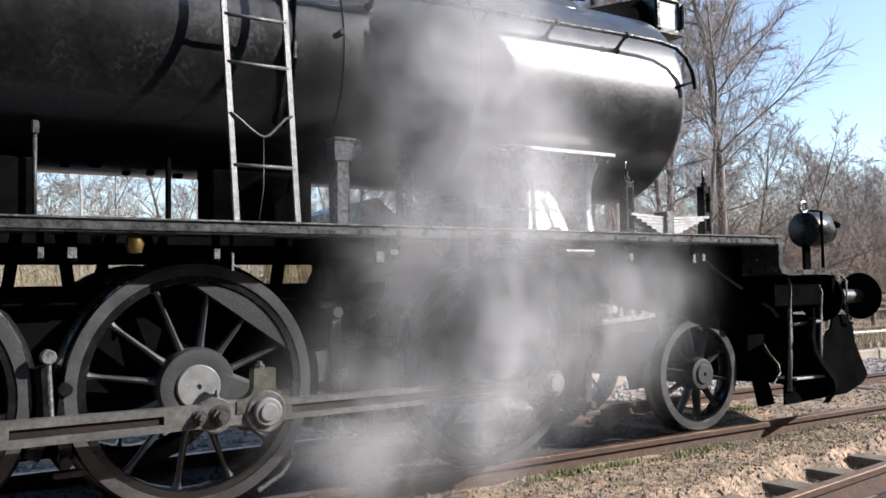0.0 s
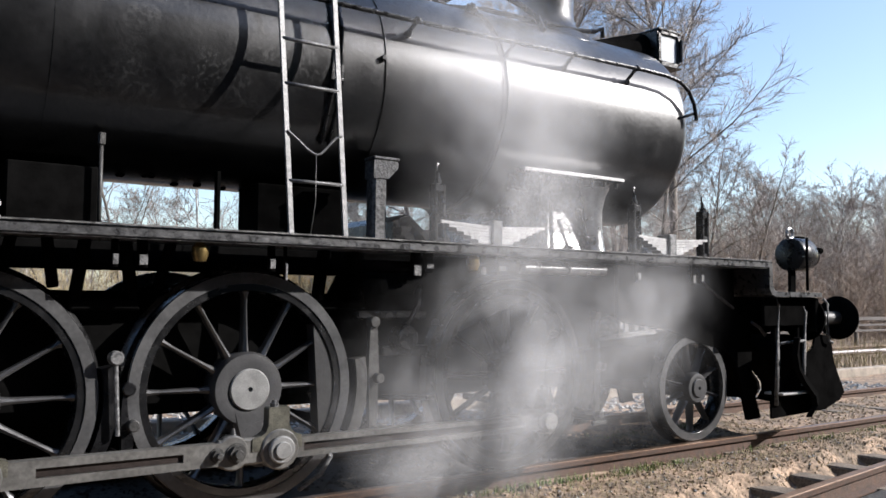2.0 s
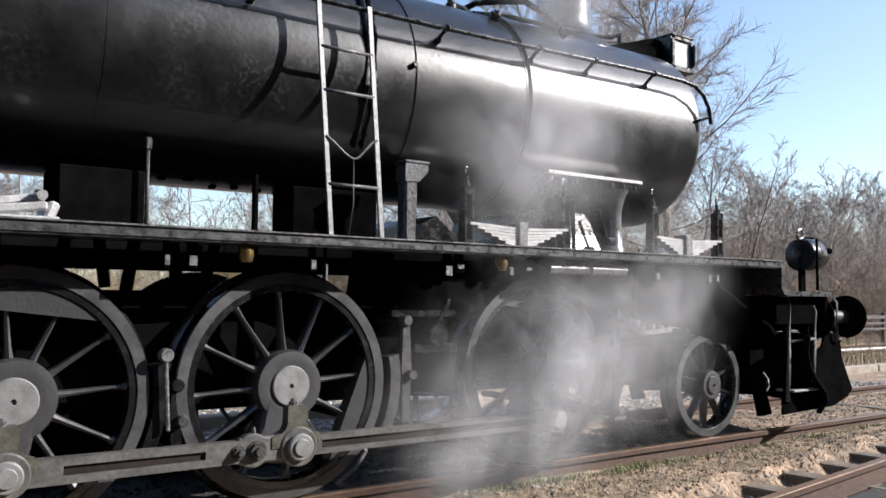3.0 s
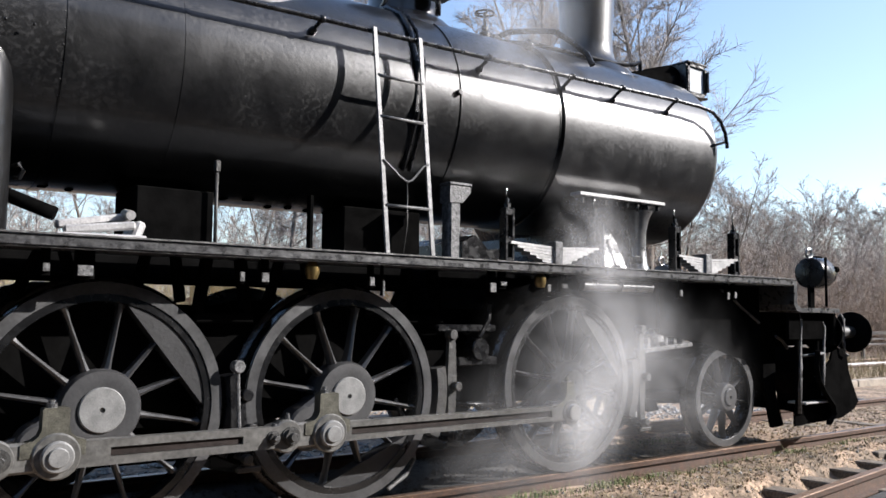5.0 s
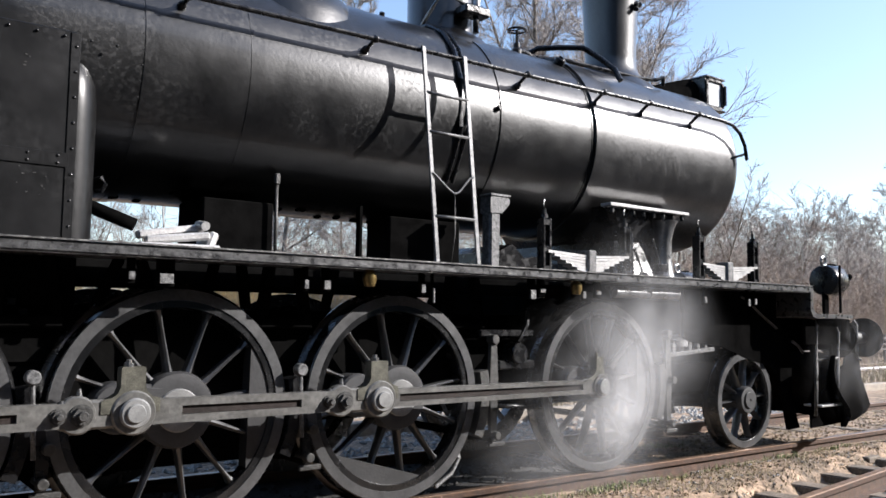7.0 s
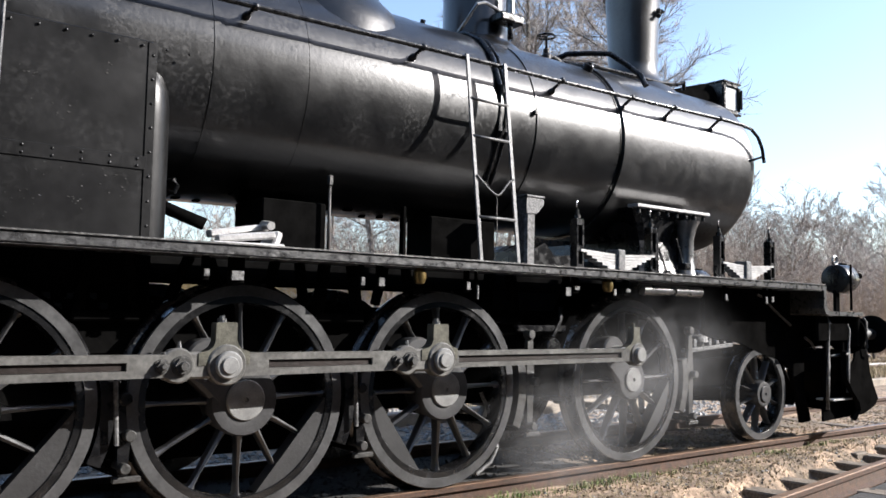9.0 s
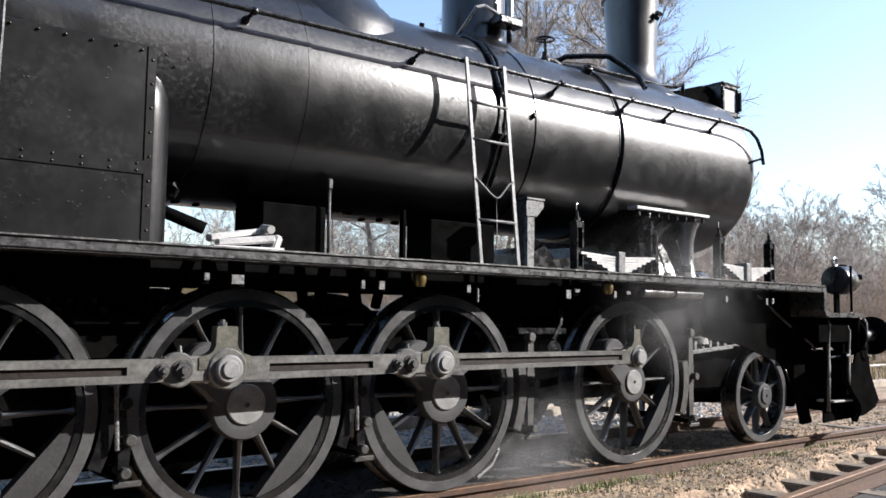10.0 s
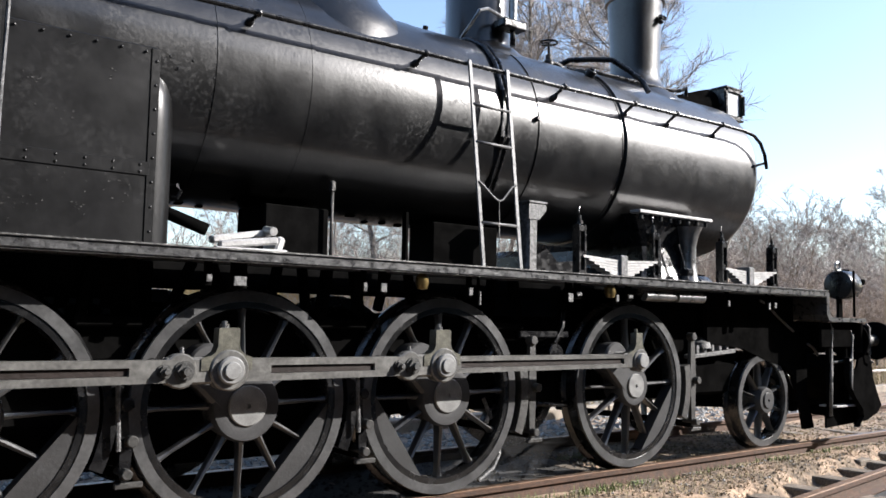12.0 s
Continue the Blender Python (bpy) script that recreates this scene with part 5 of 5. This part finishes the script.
# fence and edging behind the track
fence = thing("fence", "low dark timber fence with a pale pipe rail", "fence")
for k in range(22):
    bm = B()
    add_box(bm, (4 + 2.0 * k, 7.6, 0.36), (0.09, 0.09, 0.95), 0.01)
    part("post", bm, FENCE, fence)
for z in (0.70, 0.52, 0.36):
    bm = B()
    add_box(bm, (25, 7.53, z), (44, 0.03, 0.10 if z > 0.6 else 0.06), 0.006)
    part("rail", bm, FENCE, fence)
bm = B()
add_tube(bm, [(-4, 4.55, 0.10), (20, 4.55, 0.10), (50, 4.55, 0.10)], 0.035, 10)
tagged(new("pipe", mesh_of("pipe", bm, PIPE)), "pale pipe running along beside the far track", "pipe")
kerb = thing("edging", "pale timber edging along the far side", "edging")
for k in range(22):
    bm = B()
    add_box(bm, (-8 + 2.02 * k, 2.35, -0.01), (2.0, 0.16, 0.16), 0.015)
    part("beam", bm, KERB, kerb)


# ---- loose stone, dead grass and young tufts ----
def scatter(name, label, n, area, make, material, seed, category=""):
    rng = random.Random(seed)
    verts, faces = [], []
    for _ in range(n):
        x, y = area(rng)
        v, f = make(rng)
        b = len(verts)
        z = height(x, y)
        verts += [(x + a, y + c, z + e) for a, c, e in v]
        faces += [tuple(b + i for i in t) for t in f]
    me = bpy.data.meshes.new(name)
    me.from_pydata(verts, [], faces)
    me.materials.append(material)
    return tagged(new(name, me), label, category or name, kind="stuff")


def stone(lo, hi):
    def make(g):
        s = g.uniform(lo, hi)
        c = [(1, 0, 0), (-1, 0, 0), (0, 1, 0), (0, -1, 0), (0, 0, 1), (0, 0, -1)]
        a = g.uniform(0, 6.28)
        v = []
        for x, y, z in c:
            q = s * g.uniform(0.6, 1.25)
            v.append(((x * math.cos(a) - y * math.sin(a)) * q, (x * math.sin(a) + y * math.cos(a)) * q, z * q * 0.75 + s * 0.2))
        return v, [(0, 2, 4), (2, 1, 4), (1, 3, 4), (3, 0, 4), (2, 0, 5), (1, 2, 5), (3, 1, 5), (0, 3, 5)]
    return make


def blade(lo, hi, w, droop):
    def make(g):
        h, a = g.uniform(lo, hi), g.uniform(0, 6.28)
        dx, dy = math.cos(a) * h * droop * g.random(), math.sin(a) * h * droop * g.random()
        px, py = -math.sin(a) * w, math.cos(a) * w
        return [(px, py, -0.01), (-px, -py, -0.01), (dx * 0.4 + px * 0.7, dy * 0.4 + py * 0.7, h * 0.6), (dx * 0.4 - px * 0.7, dy * 0.4 - py * 0.7, h * 0.6), (dx, dy, h)], [(0, 1, 3, 2), (2, 3, 4)]
    return make


scatter("ballast", "pale crushed stone beside the track", 7000, lambda g: (g.uniform(-5, 9), g.uniform(0.95, 4.6)), stone(0.015, 0.04), BALLAST, 31)
# the second lot is oily stone, coloured dark for the shade under the locomotive
scatter("ballast", "oily crushed stone between the rails, darkened for the locomotive shade", 3500, lambda g: (g.uniform(-5, 2.4), g.uniform(-0.68, 0.7)), stone(0.012, 0.032), SHADE_CINDER, 32)
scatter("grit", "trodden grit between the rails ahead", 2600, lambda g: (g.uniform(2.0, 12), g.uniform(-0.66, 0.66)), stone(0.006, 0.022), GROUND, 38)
scatter("grit", "scattered grit and clods", 5000, lambda g: (g.uniform(-1, 11), g.uniform(-1.95, -0.85)), stone(0.004, 0.014), GROUND, 33)
scatter("pebbles", "small pale pebbles on the dirt", 900, lambda g: (g.uniform(-1, 11), g.uniform(-1.95, -0.85)), stone(0.006, 0.018), BALLAST, 34)
scatter("dead_grass", "flattened dead grass", 16000, lambda g: (g.uniform(-1, 12), g.uniform(-1.9, -0.9)), blade(0.01, 0.035, 0.0025, 2.6), STRAW, 35)
scatter("dead_grass", "tufts of dead grass beyond the track", 9000, lambda g: (g.uniform(3, 30), 2.5 + abs(g.gauss(0, 2.6))), blade(0.08, 0.34, 0.006, 0.9), STRAW, 36)


def patches(g):
    cx, cy = g.choice(((1.55, -0.93), (2.05, -0.9), (0.55, -0.98), (2.9, -0.9), (1.2, -1.05), (3.6, -0.95), (4.6, -0.92), (0.1, -1.0), (6.0, -1.0), (3.3, 0.2), (2.4, 0.3)))
    return cx + g.gauss(0, 0.16), cy + g.gauss(0, 0.05)


scatter("dead_grass", "flattened dead grass between the rails", 5000, lambda g: (g.uniform(2.2, 14), g.uniform(-0.6, 0.6)), blade(0.01, 0.045, 0.0025, 2.4), STRAW, 39)
scatter("dead_leaves", "dark brown dead leaves and bark scraps", 1500, lambda g: (g.uniform(-1, 10), g.uniform(-1.95, -0.85)), blade(0.006, 0.02, 0.010, 2.0), SLEEPER, 40)
scatter("young_grass", "sparse young green grass tufts", 2000, patches, blade(0.015, 0.06, 0.003, 0.9), GREEN, 37)


# ---- steam: soft sheets of droplets in puffs that drift with the engine ----
def steam_material(name, alpha):
    """Droplets: white, partly clear, thinning out from the middle of each sheet, with wisps."""
    m = bpy.data.materials.new(name)
    m.use_nodes = True
    nt = m.node_tree
    N, Lk = nt.nodes, nt.links.new
    N.remove(N["Principled BSDF"])
    d, t, x = N.new("ShaderNodeBsdfDiffuse"), N.new("ShaderNodeBsdfTranslucent"), N.new("ShaderNodeMixShader")
    d.inputs[0].default_value = t.inputs[0].default_value = (0.78, 0.78, 0.79, 1)
    up = N.new("ShaderNodeCombineXYZ")
    up.inputs[0].default_value, up.inputs[1].default_value, up.inputs[2].default_value = 0.35, -0.55, 0.76
    Lk(up.outputs[0], d.inputs["Normal"])
    Lk(d.outputs[0], x.inputs[1]), Lk(t.outputs[0], x.inputs[2])
    clear, mix = N.new("ShaderNodeBsdfTransparent"), N.new("ShaderNodeMixShader")
    uv, sep = N.new("ShaderNodeUVMap"), N.new("ShaderNodeVectorMath")
    sep.operation = "DISTANCE"
    sep.inputs[1].default_value = (0.5, 0.5, 0)
    Lk(uv.outputs[0], sep.inputs[0])
    fall = N.new("ShaderNodeMapRange")
    fall.interpolation_type = "SMOOTHERSTEP"
    fall.inputs["From Min"].default_value, fall.inputs["From Max"].default_value = 0.0, 0.5
    fall.inputs["To Min"].default_value, fall.inputs["To Max"].default_value = 1.0, 0.0
    Lk(sep.outputs["Value"], fall.inputs["Value"])
    co, ns, wisp = N.new("ShaderNodeTexCoord"), N.new("ShaderNodeTexNoise"), N.new("ShaderNodeMapRange")
    ns.inputs["Scale"].default_value, ns.inputs["Detail"].default_value, ns.inputs["Roughness"].default_value = 3.2, 3, 0.5
    ns.inputs["Distortion"].default_value = 0.6
    Lk(co.outputs["Object"], ns.inputs["Vector"]), Lk(ns.outputs["Fac"], wisp.inputs["Value"])
    wisp.inputs["From Min"].default_value, wisp.inputs["From Max"].default_value = 0.30, 0.74
    wisp.inputs["To Max"].default_value = alpha
    mul = N.new("ShaderNodeMath")
    mul.operation = "MULTIPLY"
    Lk(fall.outputs[0], mul.inputs[0]), Lk(wisp.outputs[0], mul.inputs[1])
    Lk(mul.outputs[0], mix.inputs[0]), Lk(clear.outputs[0], mix.inputs[1]), Lk(x.outputs[0], mix.inputs[2])
    Lk(mix.outputs[0], N["Material Output"].inputs[0])
    return m


def puff_mesh(seed, size, material, sheets=16):
    """Bowed sheets of mist, tilted against one another and set one behind the other."""
    g = random.Random(seed)
    bm = B()
    uvl = bm.loops.layers.uv.new("UVMap")
    n = 8
    for k in range(sheets):
        a, tilt = k * 2.399 + g.random(), radians(34) * math.sqrt((k + 0.5) / sheets)
        axis = Vector((math.sin(tilt) * math.cos(a), -math.cos(tilt), math.sin(tilt) * math.sin(a)))
        q = axis.to_track_quat("Z", "Y")
        off = Vector((g.gauss(0, 0.24), 1.6 * ((k + 0.5) / sheets - 0.5) + g.gauss(0, 0.1), g.gauss(0, 0.24)))
        bow = g.uniform(-0.07, 0.07)
        s = g.uniform(0.8, 1.15)
        vs = {}
        for i in range(n + 1):
            for j in range(n + 1):
                u, v = 2 * i / n - 1, 2 * j / n - 1
                p = q @ Vector((u * s, v * s, bow * (u * u + v * v))) + off
                vs[i, j] = bm.verts.new((p.x * size[0], p.y * size[1], p.z * size[2]))
        for i in range(n):
            for j in range(n):
                f = bm.faces.new((vs[i, j], vs[i + 1, j], vs[i + 1, j + 1], vs[i, j + 1]))
                f.smooth = True
                for loop, (ci, cj) in zip(f.loops, ((i, j), (i + 1, j), (i + 1, j + 1), (i, j + 1))):
                    loop[uvl].uv = (ci / n, cj / n)
    return mesh_of("puff", bm, material)


plume = thing("steam_plume", "white steam drifting up beside the front driving wheel", "steam")
S1, S2, S3 = steam_material("dense_steam", 0.102), steam_material("loose_steam", 0.066), steam_material("thin_steam", 0.032)
DENSE = [puff_mesh(50 + i, (0.74, 0.28, 0.74), S1) for i in range(3)]
MID = [puff_mesh(60 + i, (0.70, 0.28, 0.66), S2) for i in range(3)]
LOW = [puff_mesh(80 + i, (0.40, 0.20, 0.52), S1) for i in range(2)]
THIN = [puff_mesh(70 + i, (0.72, 0.28, 0.66), S3) for i in range(3)]
# each puff: its mesh and its drift as rows of seconds, x, y, z beside the engine
PUFFS = [
    # the column over the front driving wheel
    (LOW[0], ((0, 1.62, -1.06, 0.50), (1.5, 1.66, -1.06, 0.45), (3, 1.68, -1.06, 0.42), (6, 1.78, -1.06, 0.52), (7.3, 1.80, -1.06, 0.62), (8.6, 1.9, -1.0, 4.6), (12, 2.8, -0.6, 12))),
    (LOW[1], ((0, 1.75, -1.08, 0.95), (1.5, 1.72, -1.08, 0.85), (3, 1.80, -1.08, 0.80), (4.6, 1.9, -1.06, 0.95), (5.8, 1.9, -1.0, 4.8), (12, 3, -0.6, 13))),
    (MID[0], ((0, 1.75, -1.12, 0.95), (1.5, 1.75, -1.12, 0.85), (3, 1.95, -1.12, 0.85), (5.5, 1.75, -1.12, 0.75), (7.2, 1.75, -1.1, 0.72), (8.6, 2.0, -1.0, 6), (12, 3, -0.6, 13))),
    (DENSE[1], ((0, 1.66, -1.14, 1.45), (1.5, 1.62, -1.14, 1.55), (2.8, 1.62, -1.12, 1.9), (4.2, 1.7, -1.1, 4.8), (12, 3, -0.6, 17))),
    (DENSE[2], ((0, 1.62, -1.14, 2.00), (1.5, 1.52, -1.14, 2.2), (2.4, 1.5, -1.1, 3.2), (3.6, 1.6, -1.1, 6), (12, 3, -0.6, 19))),
    (DENSE[0], ((0, 1.58, -1.10, 2.55), (1.2, 1.50, -1.10, 2.75), (2.0, 1.5, -1.1, 3.9), (3.5, 1.6, -1.1, 7), (12, 3, -0.6, 21))),
    (MID[1], ((0, 1.58, -1.10, 2.95), (1.2, 1.50, -1.10, 3.4), (2.2, 1.5, -1.1, 5.2), (12, 3, -0.6, 22))),
    (DENSE[1], ((0, 1.56, -1.08, 3.35), (1.0, 1.5, -1.1, 4.0), (2.2, 1.5, -1.1, 6.2), (12, 3, -0.6, 24))),
    (MID[2], ((0, 2.30, -1.10, 1.00), (2.5, 2.45, -1.10, 1.02), (3.4, 2.4, -1.1, 1.1), (5.0, 2.4, -1.05, 4.6), (12, 3, -0.6, 15))),
    (MID[1], ((0, 2.75, -1.10, 0.98), (2.5, 2.80, -1.10, 1.08), (3.4, 2.9, -1.1, 1.4), (4.6, 3.2, -1.0, 5), (12, 4, -0.6, 16))),
    (THIN[1], ((0, 0.95, -1.05, 0.42), (2.5, 1.05, -1.05, 0.35), (7.0, 1.15, -1.02, 0.32), (9.0, 0.95, -0.98, 0.34), (10.2, 0.85, -0.60, 0.20), (12, 0.80, -0.20, 0.04))),
    (MID[2], ((0, 0.90, -1.08, 0.40), (2.5, 1.05, -1.08, 0.38), (4.2, 1.2, -1.0, 1.2), (5.6, 1.2, -1.0, 5), (12, 2, -0.6, 15))),
    (THIN[0], ((0, 1.90, -1.12, 2.55), (1.5, 1.8, -1.12, 2.2), (3.0, 1.75, -1.1, 2.5), (4.4, 1.9, -1.0, 5), (12, 3, -0.6, 17))),
    (MID[0], ((0, 1.15, -1.12, 1.5), (1.5, 1.3, -1.12, 1.9), (2.4, 1.4, -1.1, 3.6), (4, 1.5, -1, 7), (12, 3, -0.6, 20))),
    (MID[1], ((0, 1.30, -1.12, 2.4), (1.2, 1.35, -1.12, 2.6), (2.2, 1.4, -1.1, 4.0), (4, 1.5, -1, 8), (12, 3, -0.6, 20))),
    (MID[2], ((0, 1.95, -1.12, 1.85), (1.5, 1.85, -1.12, 2.1), (2.6, 1.85, -1.1, 2.6), (4, 2.0, -1.0, 6), (12, 3, -0.6, 18))),
    # the cloud in front of the frame, and the jet that runs ahead past the leading wheel
    (MID[0], ((0, 1.80, -1.10, 0.60), (3, 2.0, -1.10, 0.6), (5.5, 2.10, -1.1, 1.08), (7.2, 2.0, -1.1, 1.15), (8.6, 2.3, -1.0, 3.9), (12, 3, -0.6, 12))),
    (THIN[1], ((0, 2.6, -1.08, 0.70), (3, 2.7, -1.08, 0.60), (5.2, 2.9, -1.08, 0.55), (5.8, 3.45, -1.08, 0.57), (6.4, 4.5, -1.10, 0.62), (7.0, 5.2, -1.10, 0.80), (7.6, 5.9, -1.1, 1.2), (9, 6.5, -1.2, 3.8), (12, 9, -1, 8))),
    (THIN[2], ((0, 1.9, -1.08, 0.85), (6, 2.0, -1.08, 1.0), (7.2, 2.0, -1.08, 1.0), (9.0, 2.0, -1.05, 0.85), (9.8, 2.2, -1.0, 1.25), (10.8, 2.6, -0.9, 2.3), (12, 3.0, -0.8, 4.6))),
]
puffs = []
for me, rows in PUFFS:
    ob = tagged(new("puff", me), kind="stuff")
    ob.parent = plume
    puffs.append((ob, rows))


# ---- motion ----
ROLL = [(0.0, -2.168), (0.5, -2.031), (1.0, -1.891), (1.5, -1.754), (2.0, -1.616), (2.5, -1.475), (3.0, -1.336), (3.5, -1.21), (4.0, -1.088), (4.5, -0.967), (5.0, -0.849), (5.5, -0.744), (6.0, -0.641), (6.5, -0.531), (7.0, -0.425), (7.5, -0.313), (8.0, -0.20), (8.4, -0.105), (8.7, -0.03), (8.9, -0.004), (9.2, 0.0), (12.0, 0.0)]


def rolled(t):
    return float(np.interp(t, [a for a, _ in ROLL], [b for _, b in ROLL]))


def crank_angle(s):
    return 135.6 - math.degrees(s / 0.620)


def motions():
    ticks = [0.25 * i for i in range(37)] + [12.0]
    walk(loco, [(t, pose(s, 0, 0)) for t, s in ROLL])
    for w, lag in wheels:
        x, z = w.location.x, w.location.z
        walk(w, [(t, pose(x, 0, z, 0, -(crank_angle(rolled(t)) + lag), 0)) for t in ticks])
    for w in ponies:
        x, z = w.location.x, w.location.z
        walk(w, [(t, pose(x, 0, z, 0, math.degrees(rolled(t) / 0.42), 0)) for t in ticks])
    for r, x0, lag in rods:
        rows = []
        for t in ticks:
            a = radians(crank_angle(rolled(t)) + lag)
            rows.append((t, pose(x0 + CRANK * math.cos(a), 0, ZW + CRANK * math.sin(a))))
        walk(r, rows)
    walk(plume, [(t, pose(s, 0, 0)) for t, s in ROLL])
    for i, (ob, way) in enumerate(puffs):
        walk(ob, [(t, pose(x, y, z, 0, 0, 1.2 * t * (1 if i % 2 else -1))) for t, x, y, z in way])


motions()
